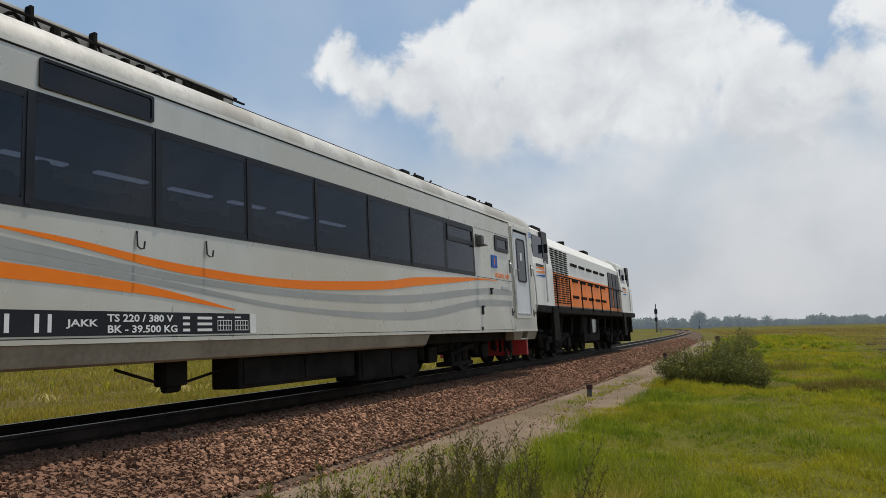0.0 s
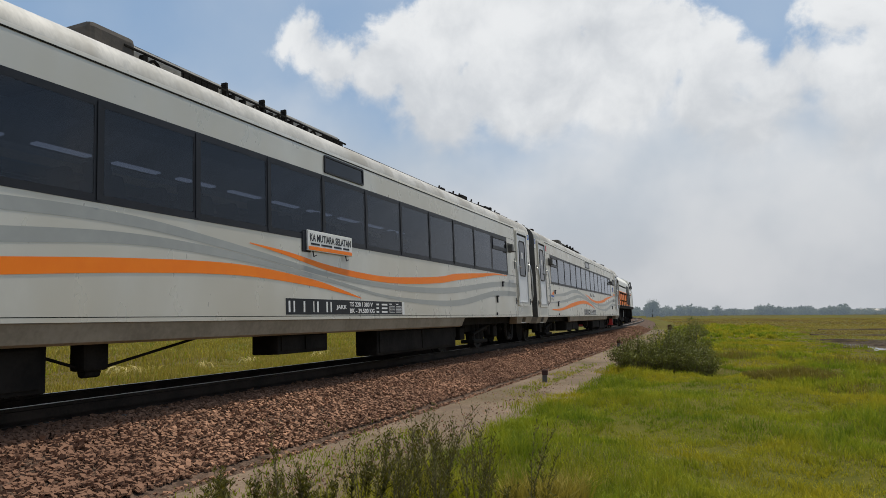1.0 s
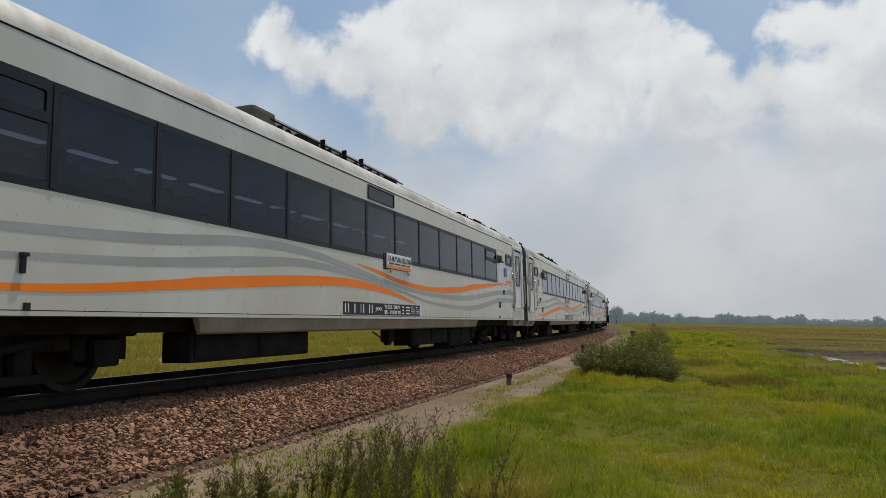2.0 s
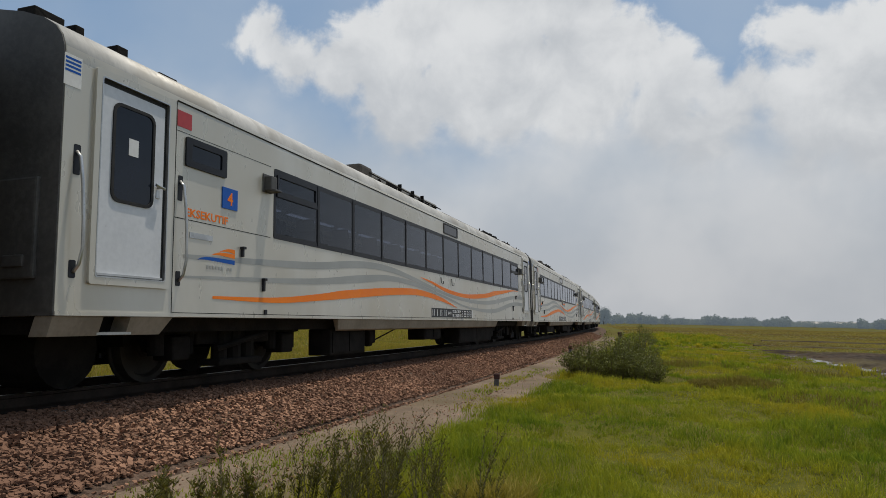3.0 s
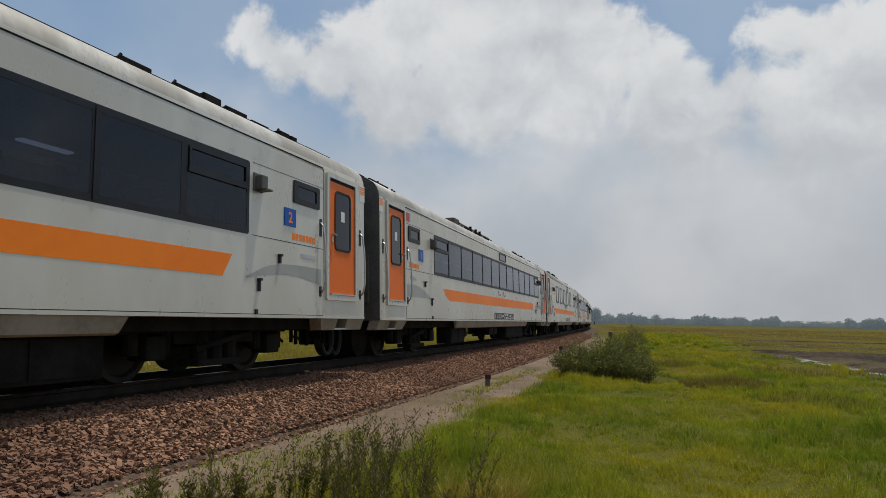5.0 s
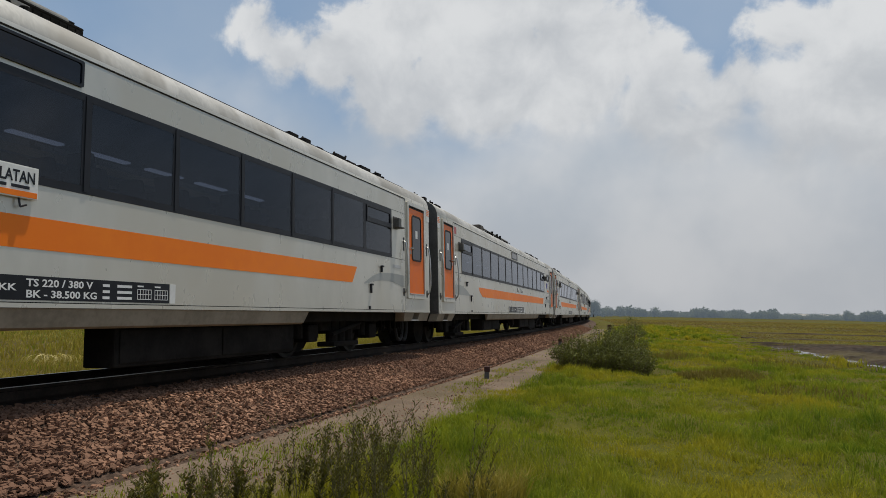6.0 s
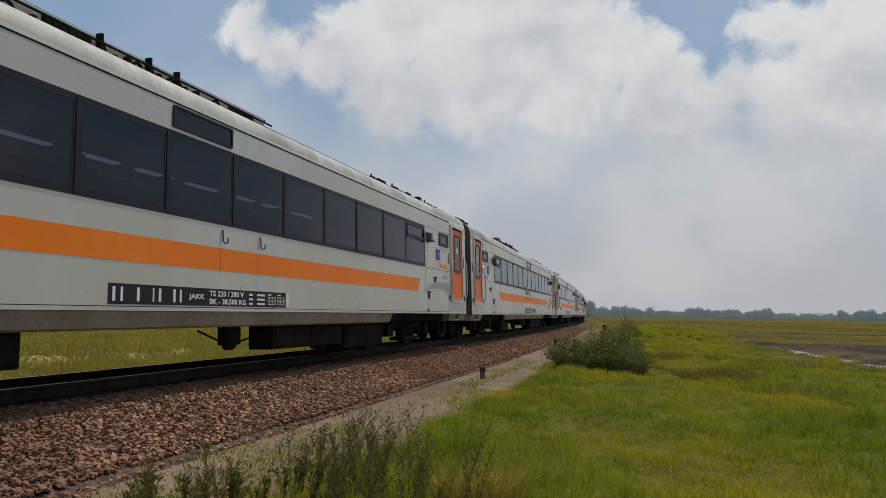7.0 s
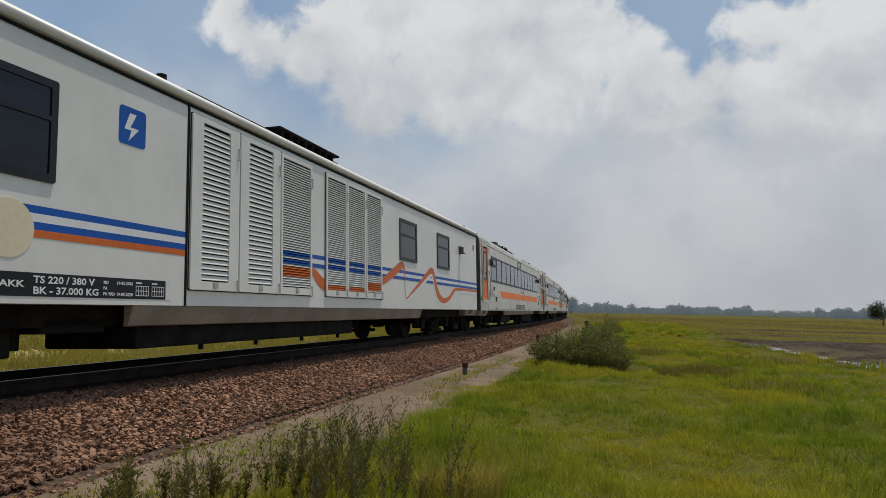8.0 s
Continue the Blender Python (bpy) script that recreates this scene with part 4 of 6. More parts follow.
def build_sitting(name, wc, livery, door_mat, door_label, code, board_y, spec, weight, plate_no, route, seed):
    """A sitting coach; wc +1 has the washroom end in front."""
    far_end, near_end = 8.08, 6.93
    y0, y1 = (-far_end, near_end) if wc > 0 else (-near_end, far_end)
    c = base_coach(name, M["silver"], M["roof"], (y0 + 0.03, y1 - 0.03))
    x = HALF + 0.0025
    # window band: thirteen panes
    w = (y1 - y0) / 13
    bm = ring(rounded(y0, y1, 1.70, 2.60, 0.03, 2), rounded(y0 + 0.05, y1 - 0.05, 1.77, 2.53, 0.02, 2), HALF - 0.01, HALF + 0.006)
    for i in range(1, 13):
        box(bm, HALF - 0.01, HALF + 0.006, y0 + i * w - 0.05, y0 + i * w + 0.05, 1.765, 2.535)
    band = part("window_band", bm, M["frame"], c, "continuous black window band")
    add_cabin(c, y0, y1, 13)
    for i in range(13):
        a, b = y0 + i * w, y0 + (i + 1) * w
        part("pane", plate(rounded(a + 0.048, b - 0.048, 1.768, 2.532, 0.03, 2), HALF - 0.004, HALF + 0.004), M["film"], band)
        if i in (0, 12):
            part("vent_bar", boxed(HALF + 0.008, HALF + 0.024, a + 0.05, b - 0.05, 2.24, 2.29), M["frame"], band)
            part("vent_frame", ring(rounded(a + 0.06, b - 0.06, 2.29, 2.53, 0.02, 2), rounded(a + 0.09, b - 0.09, 2.32, 2.50, 0.02, 2), HALF + 0.006, HALF + 0.02), M["frame"], band)
        elif i:
            part("mullion", boxed(HALF + 0.002, HALF + 0.014, a - 0.022, a + 0.022, 1.72, 2.58), M["frame"], band)
    # doors at both ends
    for e in (-1, 1):
        a, b = sorted((e * 8.83, e * 9.82))
        add_door(c, a, b, door_mat, -e, door_label)
        add_handrail(c, e * 8.68)
        add_handrail(c, e * 9.97)
        s = part("safety_sticker", plate(sorted_box(e * 10.05, 0.09, 2.62, 2.89), HALF, HALF + 0.003), M["paper"], c, "small printed safety sticker")
        bm = bmesh.new()
        for k in range(4):
            box(bm, HALF + 0.003, HALF + 0.004, e * 10.05 - 0.08, e * 10.05 + 0.08, 2.74 + 0.035 * k, 2.76 + 0.035 * k)
        part("sticker_print", bm, M["blue"] if livery == "waves" else M["orange"], s)
    add_side_lamp(c, -8.25 if y0 < -7 else -7.10)
    add_side_lamp(c, 8.25 if y1 > 7 else 7.10)
    # washroom window and coach plate
    f = part("washroom_window", ring(rounded(*sorted((wc * 7.93, wc * 8.62)), 2.26, 2.57, 0.02, 2), rounded(*sorted((wc * 8.02, wc * 8.53)), 2.33, 2.50, 0.02, 2), HALF - 0.01, HALF + 0.02), M["frame"], c, "small washroom window in a black frame")
    part("pane", plate(rounded(*sorted((wc * 8.02, wc * 8.53)), 2.33, 2.50, 0.02, 2), HALF - 0.01, HALF + 0.006), M["glass"], f)
    p = part("coach_plate", plate(sorted_box(wc * 7.85, 0.14, 1.92, 2.16), HALF, HALF + 0.012), M["blue"], c, "blue enamel coach plate")
    lettering(plate_no, wc * 7.85 - 0.05, 1.97, 0.2, HALF + 0.013, M["orange"], p)
    # destination window above the band
    d0, d1 = sorted((-wc * 0.04, -wc * 1.09))
    add_window(c, d0, d1, 2.64, 2.88, frame_w=0.025)
    # livery
    if livery == "waves":
        part("grey_wave", ribbon([(-8.6, 1.30, 1.34), (-6, 1.38, 1.48), (-4.4, 1.52, 1.63), (-3.1, 1.54, 1.64), (-1.7, 1.43, 1.51), (0.2, 1.24, 1.30), (1.6, 1.16, 1.23), (3, 1.13, 1.22), (4.6, 1.17, 1.28), (7.1, 1.38, 1.49), (8.7, 1.42, 1.52)], x), M["grey"], c)
        part("grey_wave", ribbon([(-8.6, 1.10, 1.12), (-6, 1.17, 1.25), (-4.4, 1.28, 1.40), (-3.1, 1.38, 1.48), (-1.7, 1.34, 1.42), (0.2, 1.17, 1.22), (2, 0.99, 1.04), (4.6, 0.92, 1.03), (7, 1.16, 1.28), (8.7, 1.20, 1.31)], x), M["grey"], c)
        part("orange_wave", ribbon([(-8.12, 0.90, 0.93), (-6.8, 0.89, 0.96), (-5.6, 0.96, 1.06), (-4.85, 1.01, 1.14), (-3.1, 1.13, 1.26), (-1.66, 1.18, 1.30), (-0.35, 1.12, 1.21), (0.4, 1.05, 1.10), (0.95, 0.985, 0.995)], x + 0.0015), M["orange"], c)
        part("orange_wave", ribbon([(-1.5, 1.545, 1.555), (-0.8, 1.46, 1.51), (0.2, 1.32, 1.40), (1.5, 1.25, 1.34), (2.6, 1.26, 1.37), (3.9, 1.33, 1.45), (4.65, 1.41, 1.54), (5.95, 1.53, 1.62), (7.1, 1.64, 1.68), (8.0, 1.67, 1.68)], x + 0.0015), M["orange"], c)
        add_logo(c, -8.38, 0.72)
        lettering("EKSEKUTIF", wc * 8.24 - 0.36, 1.74, 0.12, HALF + 0.002, M["orange"], c, width=0.72)
    else:
        part("orange_stripe", plate([(-6.25, 1.43), (-6.10, 1.30), (-5.75, 1.17), (6.45, 1.17), (6.62, 1.43)], HALF, HALF + 0.003), M["orange"], c, "broad orange stripe")
        if not route:
            part("grey_swell", ribbon([(-8.7, 1.17, 1.40), (-8.2, 1.17, 1.41), (-7.7, 1.17, 1.33), (-7.2, 1.17, 1.18)], x), M["grey"], c)
        part("grey_swell", ribbon([(6.9, 1.17, 1.19), (7.4, 1.24, 1.36), (8.0, 1.26, 1.41), (8.7, 1.17, 1.40)], x), M["grey"], c)
        if wc < 0 and not route:
            add_logo(c, 6.98)
        bm = bmesh.new()
        for i in range(7):
            box(bm, HALF + 0.001, HALF + 0.002, wc * 8.24 - 0.33 + 0.09 * i, wc * 8.24 - 0.26 + 0.09 * i, 1.75, 1.84)
        tagged(part("class_lettering", bm, M["orange"], c), kind="stuff")
    add_board(c, board_y, board_y + 3.1, code, spec, weight)
    if route:
        add_route_board(c)
    else:
        add_hooks(c)
    finish_coach(c, seed, wc)
    return c


def sorted_box(y, half, z0, z1):
    return [(y - half, z0), (y + half, z0), (y + half, z1), (y - half, z1)]


def finish_coach(c, seed, wc, flip=0, shift=0.0):
    add_fittings(c, wc)
    add_seams(c)
    add_skirt(c)
    for e in (-1, 1):
        add_end(c, e)
        add_bogie(c, e * 7.0)
    add_underfloor(c, seed, flip or wc, shift)
    add_roof_gear(c, -3.1 if wc < 0 else -3.4, 1.5 if wc < 0 else 1.65, 0.15, seed, True)
    add_roof_gear(c, 5.4, 9.4, 0.03, seed + 1)
    add_roof_gear(c, -10.0, -7.8, 0.03, seed + 2)
    part("roof_conduit", rod(bmesh.new(), (1.02, 1.4, 3.345), (1.02, 9.8, 3.345), 0.022, 6), M["under"], c, "black conduit along the roof edge")


def build_diner(seed):
    c = base_coach("dining_coach", M["silver"], M["roof"])
    x = HALF + 0.0025
    for a, b in ((-5.69, -4.47), (-3.5, -2.3), (-1.47, -0.33), (0.66, 1.86), (2.84, 4.0), (6.08, 7.18), (8.4, 9.5)):
        add_window(c, a, b, 1.74, 2.62, sash=a > 6, frame_w=0.06)
    add_window(c, 0.7, 1.78, 2.68, 2.93, frame_w=0.025)
    add_door(c, -9.82, -8.83, M["door_orange"], 1, "orange side door with a tall window")
    add_handrail(c, -8.68)
    add_handrail(c, -9.97)
    add_side_lamp(c, -7.35)
    add_side_lamp(c, 7.42)
    part("orange_stripe", plate([(-6.55, 1.43), (-6.42, 1.30), (-6.1, 1.17), (6.5, 1.17), (6.66, 1.43)], HALF, HALF + 0.003), M["orange"], c, "broad orange stripe")
    part("grey_swell", ribbon([(-8.6, 1.17, 1.40), (-8.2, 1.17, 1.41), (-7.7, 1.17, 1.33), (-7.3, 1.17, 1.18)], x), M["grey"], c)
    part("grey_swell", ribbon([(6.9, 1.17, 1.19), (7.4, 1.24, 1.36), (8.4, 1.26, 1.41), (9.6, 1.17, 1.20)], x), M["grey"], c)
    add_logo(c, -7.23, 0.72)
    circle = [(-6.43 + 0.21 * math.cos(t * 6.2832 / 28), 2.28 + 0.19 * math.sin(t * 6.2832 / 28)) for t in range(28)]
    d = part("diner_sign", plate(circle, HALF, HALF + 0.003), M["orange"], c, "round orange sign with a plate and cutlery")
    cir = [(-6.43 + 0.075 * math.cos(t * 6.2832 / 20), 2.28 + 0.075 * math.sin(t * 6.2832 / 20)) for t in range(20)]
    part("plate_symbol", plate(cir, HALF + 0.003, HALF + 0.005), M["letter"], d)
    bm = boxed(HALF + 0.003, HALF + 0.005, -6.565, -6.545, 2.2, 2.36)
    box(bm, HALF + 0.003, HALF + 0.005, -6.315, -6.295, 2.2, 2.36)
    part("cutlery_symbol", bm, M["letter"], d)
    add_board(c, -0.26, 2.86, (0.04, 0.02, 0.035, 0, 0.035, 0, 0.02, 0.035, 0, 0.02, 0.02), "TS 220 / 380 V", "BK - 34.500 KG")
    add_route_board(c, -0.45, 0.60)
    finish_coach(c, seed, 1, -1, 0.65)
    return c


def louvres(c, y0, y1, z0, z1, step, mat, columns, edge=0.06):
    """A hinged louvre door with real slats."""
    d = part("louvre_door", ring(rounded(y0, y1, z0, z1, 0.015, 1), rounded(y0 + edge, y1 - edge, z0 + 0.1, z1 - 0.06, 0.01, 1), HALF - 0.01, HALF + 0.03), mat, c, "white louvred service door")
    part("door_seal", ring(rounded(y0 - 0.012, y1 + 0.012, z0 - 0.012, z1 + 0.012, 0.015, 1), rounded(y0 + 0.002, y1 - 0.002, z0 + 0.002, z1 - 0.002, 0.015, 1), HALF - 0.01, HALF + 0.010), M["black"], d)
    part("louvre_backing", plate([(y0 + 0.05, z0 + 0.09), (y1 - 0.05, z0 + 0.09), (y1 - 0.05, z1 - 0.05), (y0 + 0.05, z1 - 0.05)], HALF - 0.01, HALF + 0.003), M["under"], d)
    n = int((z1 - z0 - 0.16) / step)
    w = (y1 - y0 - 2 * edge) / columns
    for k in range(columns):
        a, b = y0 + edge + k * w + 0.004, y0 + edge + (k + 1) * w - 0.004
        for i in range(n):
            z = z0 + 0.12 + i * step
            paint = mat
            if step < 0.05:
                low = 1.24 - 0.25 * min(1.0, max(0.0, (y0 + 2.0) / 1.6)) + 0.22 * max(0.0, y0 - 0.6)
                paint = M["blue"] if 1.30 < z < 1.37 or 1.43 < z < 1.50 else M["rust_orange"] if low - 0.09 < z < low + 0.05 else mat
            key = "slat_%.3f_%.3f_%s" % (b - a, step, paint.name)

            def slat(ln=b - a, st=step):
                bm = bmesh.new()
                v = [bm.verts.new(p) for p in ((0.028, 0, 0), (0.006, 0, st * 0.78), (0.006, ln, st * 0.78), (0.028, ln, 0), (0.022, 0, -0.004), (0.022, ln, -0.004))]
                bm.faces.new((v[0], v[3], v[2], v[1]))
                bm.faces.new((v[4], v[5], v[3], v[0]))
                bm.faces.new((v[4], v[1], v[2], v[5]))
                bmesh.ops.recalc_face_normals(bm, faces=bm.faces)
                return bm
            shared("slat", kept(key, slat, paint), d, pose(HALF, a, z))
        if k:
            part("stile", boxed(HALF - 0.01, HALF + 0.028, a - 0.04, a, z0 + 0.09, z1 - 0.05), mat, d)
    bm = boxed(HALF + 0.03, HALF + 0.045, (y0 + y1) / 2 - 0.04, (y0 + y1) / 2 + 0.04, z0 + 0.03, z0 + 0.10, 0.005)
    part("door_catch", bm, M["steel"], d)
    bm = bmesh.new()
    for z in (z0 - 0.01, z1 - 0.35):
        rod(bm, (HALF + 0.05, y1 - 0.03, z), (HALF + 0.05, y1 - 0.03, z + 0.14), 0.01, 6)
        rod(bm, (HALF + 0.0, y1 - 0.03, z), (HALF + 0.05, y1 - 0.03, z), 0.01, 6)
        rod(bm, (HALF + 0.0, y1 - 0.03, z + 0.14), (HALF + 0.05, y1 - 0.03, z + 0.14), 0.01, 6)
    part("door_hinge", bm, M["steel"], d)


def build_generator(seed):
    c = base_coach("generator_coach", M["white"], M["roof"])
    x = HALF + 0.0025
    for y0, y1 in ((-END, -3.95), (-0.98, -0.52), (1.98, END)):
        part("blue_band", ribbon([(y0, 1.445, 1.51), (y1, 1.445, 1.51)], x), M["blue"], c)
        part("blue_band", ribbon([(y0, 1.31, 1.375), (y1, 1.31, 1.375)], x), M["blue"], c)
        part("white_band", ribbon([(y0, 1.375, 1.445), (y1, 1.375, 1.445)], x), M["letter"], c)
    part("orange_band", ribbon([(-6.05, 1.245, 1.31), (-3.95, 1.245, 1.31)], x), M["rust_orange"], c)
    w = [(-1.0, 1.27, 0.04), (-0.86, 1.22, 0.07), (-0.53, 1.06, 0.09), (0.23, 0.96, 0.06), (1.19, 1.0, 0.06), (2.03, 1.22, 0.07), (2.7, 1.45, 0.09), (3.1, 1.60, 0.08), (3.3, 1.60, 0.05),
         (3.36, 1.35, 0.015), (3.38, 1.0, 0.012), (3.5, 0.93, 0.012), (3.9, 1.08, 0.03), (4.6, 1.36, 0.05), (5.2, 1.60, 0.07), (5.45, 1.60, 0.08), (5.62, 1.36, 0.09), (5.9, 1.05, 0.10),
         (6.35, 0.92, 0.07), (6.9, 0.99, 0.06), (7.3, 1.16, 0.06), (7.6, 1.24, 0.04), (8.6, 1.265, 0.035), (10.1, 1.265, 0.035)]
    part("white_wave", wave([(a, b - 0.05, h + 0.03) for a, b, h in w[11:]], x + 0.001), M["letter"], c)
    part("orange_wave", wave(w, x + 0.002), M["rust_orange"], c)
    for y0, y1, step, col in ((-3.93, -2.99, 0.062, 1), (-2.96, -1.97, 0.062, 1), (-1.94, -1.0, 0.036, 1), (-0.5, 0.31, 0.036, 1), (0.33, 1.14, 0.036, 1), (1.16, 1.96, 0.036, 1)):
        louvres(c, y0, y1, 0.88, 2.87, step, M["white"], col, 0.2 if step > 0.05 else 0.05)
    for a, b in ((3.04, 4.2), (5.82, 6.96), (-6.92, -5.76)):
        add_window(c, a, b, 1.72, 2.61, sash=True, frame_w=0.07)
    add_side_lamp(c, 8.08)
    s = part("power_sign", plate(rounded(-5.03, -4.66, 2.27, 2.65, 0.04), HALF, HALF + 0.003), M["blue"], c, "blue sign with a white lightning bolt")
    bolt = [(-4.80, 2.59), (-4.88, 2.45), (-4.76, 2.45), (-4.90, 2.31), (-4.865, 2.42), (-4.96, 2.42), (-4.89, 2.59)]
    part("bolt_symbol", plate(bolt, HALF + 0.003, HALF + 0.005), M["letter"], s)
    cir = [(-6.18 + 0.24 * math.cos(t * 6.2832 / 24), 1.30 + 0.24 * math.sin(t * 6.2832 / 24)) for t in range(24)]
    part("round_emblem", plate(cir, HALF, HALF + 0.004), M["cream"], c)
    part("red_marker", plate([(9.66, 2.5), (9.86, 2.5), (9.86, 2.66), (9.66, 2.66)], HALF, HALF + 0.004), M["red"], c)
    add_board(c, -7.4, -4.3, (0.035, 0.03, 0, 0.035, 0, 0.02, 0.035, 0, 0.035, 0.03), "TS 220 / 380 V", "BK - 37.000 KG", (("MD", "19-03-2016"), ("PA", ""), ("PA YAD", "19-03-2020")))
    bm = extrude_outline([(1.44, 2.98), (1.51, 3.0), (1.53, 3.05), (1.50, 3.10), (1.42, 3.11)], -END, END)
    part("gutter", bm, M["white"], c, "rounded pale gutter under the roof", True)
    bm = bmesh.new()
    box(bm, HALF - 0.01, HALF + 0.006, -3.99, -3.955, 0.7, 2.94)
    # gutter's shadow drawn as a dark strip; the upright line is a real seam
    box(bm, HALF - 0.02, HALF + 0.005, -END, END, 2.942, 2.972)
    part("panel_seam", bm, M["under"], c)
    bm = extrude_outline([(HALF - 0.012, 0.697), (HALF - 0.07, 0.50), (HALF - 0.12, 0.49), (HALF - 0.12, 0.697)], -4.75, 4.6)
    part("side_skirt", bm, M["skirt"], c)
    for e in (-1, 1):
        add_end(c, e)
        add_bogie(c, e * 7.0)
    bm = boxed(0.2, 1.36, -4.55, 0.9, 0.26, 0.5, 0.03)
    for y in (-3.4, -2.2, -0.9, 0.4):
        rod(bm, (1.3, y, 0.20), (1.3, y, 0.3), 0.03)
    part("fuel_tank", bm, M["under"], c, "long black underfloor fuel tank")
    part("equipment_box", boxed(0.3, 1.25, -5.6, -4.85, 0.44, 0.60, 0.03), M["under"], c)
    part("underframe", boxed(-1.25, 1.25, -END + 0.05, END - 0.05, 0.5, 0.72), M["under"], c)
    bm = boxed(-0.9, 0.9, -3.2, 1.3, 3.3, 3.45, 0.03)
    part("roof_hatch", bm, M["under"], c, "dark roof hatch cover")
    bm = bmesh.new()
    for i in range(8):
        box(bm, 0.2, 1.0, -1.0 + 0.26 * i, -0.95 + 0.26 * i, 3.38, 3.50 - 0.01 * abs(i - 3), 0.01)
    box(bm, 0.2, 1.02, -1.1, 1.1, 3.49, 3.53, 0.02)
    rod(bm, (0.9, -3.7, 3.3), (0.9, -3.7, 3.46), 0.06, 12)
    part("radiator_cowl", bm, M["under"], c)
    return c


def build_locomotive():
    c = new("diesel_locomotive")
    L0, L1 = -6.7, 6.5
    w = 1.33
    # hood and cabs
    hood = [(w - 0.08, 1.35), (w - 0.08, 2.75), (w - 0.25, 3.0), (w - 0.6, 3.12), (0, 3.16), (-(w - 0.6), 3.12), (-(w - 0.25), 3.0), (-(w - 0.08), 2.75), (-(w - 0.08), 1.35)]
    part("hood", extrude_outline(hood, -4.9, 4.2), M["white"], c, "white engine hood")
    lower = [(w - 0.07, 1.36), (w - 0.07, 2.15), (-(w - 0.07), 2.15), (-(w - 0.07), 1.36)]
    part("hood_band", extrude_outline(lower, -4.88, 4.18), M["orange"], c, "orange lower half of the hood")
    for y0, y1, e in ((L0, -4.9, -1), (4.2, L1, 1)):
        bm = extrude_outline([(w, 1.30), (w, 2.2), (w - 0.10, 3.0), (w - 0.45, 3.2), (0, 3.25), (-(w - 0.45), 3.2), (-(w - 0.10), 3.0), (-w, 2.2), (-w, 1.30)], y0, y1)
        for v in bm.verts:
            if v.co.z > 2.3 and abs(v.co.y - (y0 if e < 0 else y1)) < 0.01:
                v.co.y -= e * 0.32
        cab = part("cab", bm, M["white"], c, "white driver's cab")
        a, b = (y0 + 0.35, y1 - 0.3) if e < 0 else (y0 + 0.3, y1 - 0.35)
        part("cab_window", plate(rounded(a, a + 0.72, 2.25, 2.85, 0.05), w - 0.12, w - 0.02), M["glass"], cab)
        part("cab_door", plate(rounded(b - 0.40, b + 0.02, 2.2, 3.0, 0.04), w - 0.13, w - 0.01), M["frame"], cab)
        part("grab_rail", rod(bmesh.new(), (w + 0.05, b - 0.45, 1.4), (w + 0.05, b - 0.45, 2.3), 0.02, 6), M["steel"], cab)
        part("rear_mirror", boxed(w, w + 0.10, a + 0.8, a + 0.83, 2.5, 2.7, 0.01), M["frame"], cab)
        for z, m in ((1.95, "blue"), (2.03, "orange"), (2.12, "orange")):
            part("cab_stripe", ribbon([(a + 0.05, z, z + 0.012), (a + 0.75, z, z + 0.06)], w + 0.004), M[m], cab)
        part("number_bars", boxed(w - 0.02, w + 0.003, a + 0.1, a + 0.7, 2.16, 2.22), M["frame"], cab)
        f0, f1 = sorted(((y0 if e < 0 else y1) - e * 0.16, (y0 if e < 0 else y1) - e * 0.10))
        part("windscreen", boxed(-1.0, 1.0, f0, f1, 2.4, 2.9, 0.02), M["glass"], cab)
        part("headlight", rod(bmesh.new(), (0, (y0 if e < 0 else y1) - e * 0.25, 3.05), (0, (y0 if e < 0 else y1) + e * 0.02, 3.05), 0.12, 14), M["letter"], cab)
    # grilles, doors, fittings
    for i in range(4):
        for k in range(24):
            y = -4.75 + 0.42 * i
            part("grille_slat", boxed(w - 0.08, w - 0.05, y, y + 0.30, 1.42 + 0.055 * k, 1.44 + 0.055 * k), M["under"], c)
    for i in range(5):
        for k in range(3):
            y = -2.9 + 1.0 * i
            for j in range(5):
                shared("vent", kept("loco_vent", lambda: rod(bmesh.new(), (0, 0, 0), (0.03, 0, 0), 0.045, 8), M["under"]), c, pose(w - 0.08, y + 0.15 * j, 1.62 + 0.42 * k))
    for y in (2.3, 3.0, 3.6):
        part("hood_door", plate(rounded(y, y + 0.5, 1.45, 2.6, 0.03), w - 0.09, w - 0.05), M["frame"], c)
    bm = bmesh.new()
    for y in np.arange(-4.8, 4.3, 1.3):
        rod(bm, (w + 0.05, y, 1.25), (w + 0.05, y, 2.05), 0.018, 6)
    rod(bm, (w + 0.05, -4.8, 2.05), (w + 0.05, 4.3, 2.05), 0.018, 6)
    part("handrail", bm, M["under"], c)
    for y in (-5.0, 4.35):
        part("ladder", boxed(w - 0.05, w + 0.05, y - 0.25, y + 0.25, 0.45, 1.3, 0.02), M["under"], c)
    bm = boxed(-w - 0.02, w + 0.02, L0 - 0.1, L1 + 0.3, 1.15, 1.33, 0.03)
    part("running_board", bm, M["under"], c, "dark running board")
    bm = boxed(-0.9, 1.1, -1.2, 1.0, 0.35, 1.15, 0.05)
    part("fuel_tank", bm, M["under"], c)
    part("tank_plate", boxed(1.1, 1.13, -0.1, 0.75, 0.62, 1.05, 0.01), M["steel"], c)
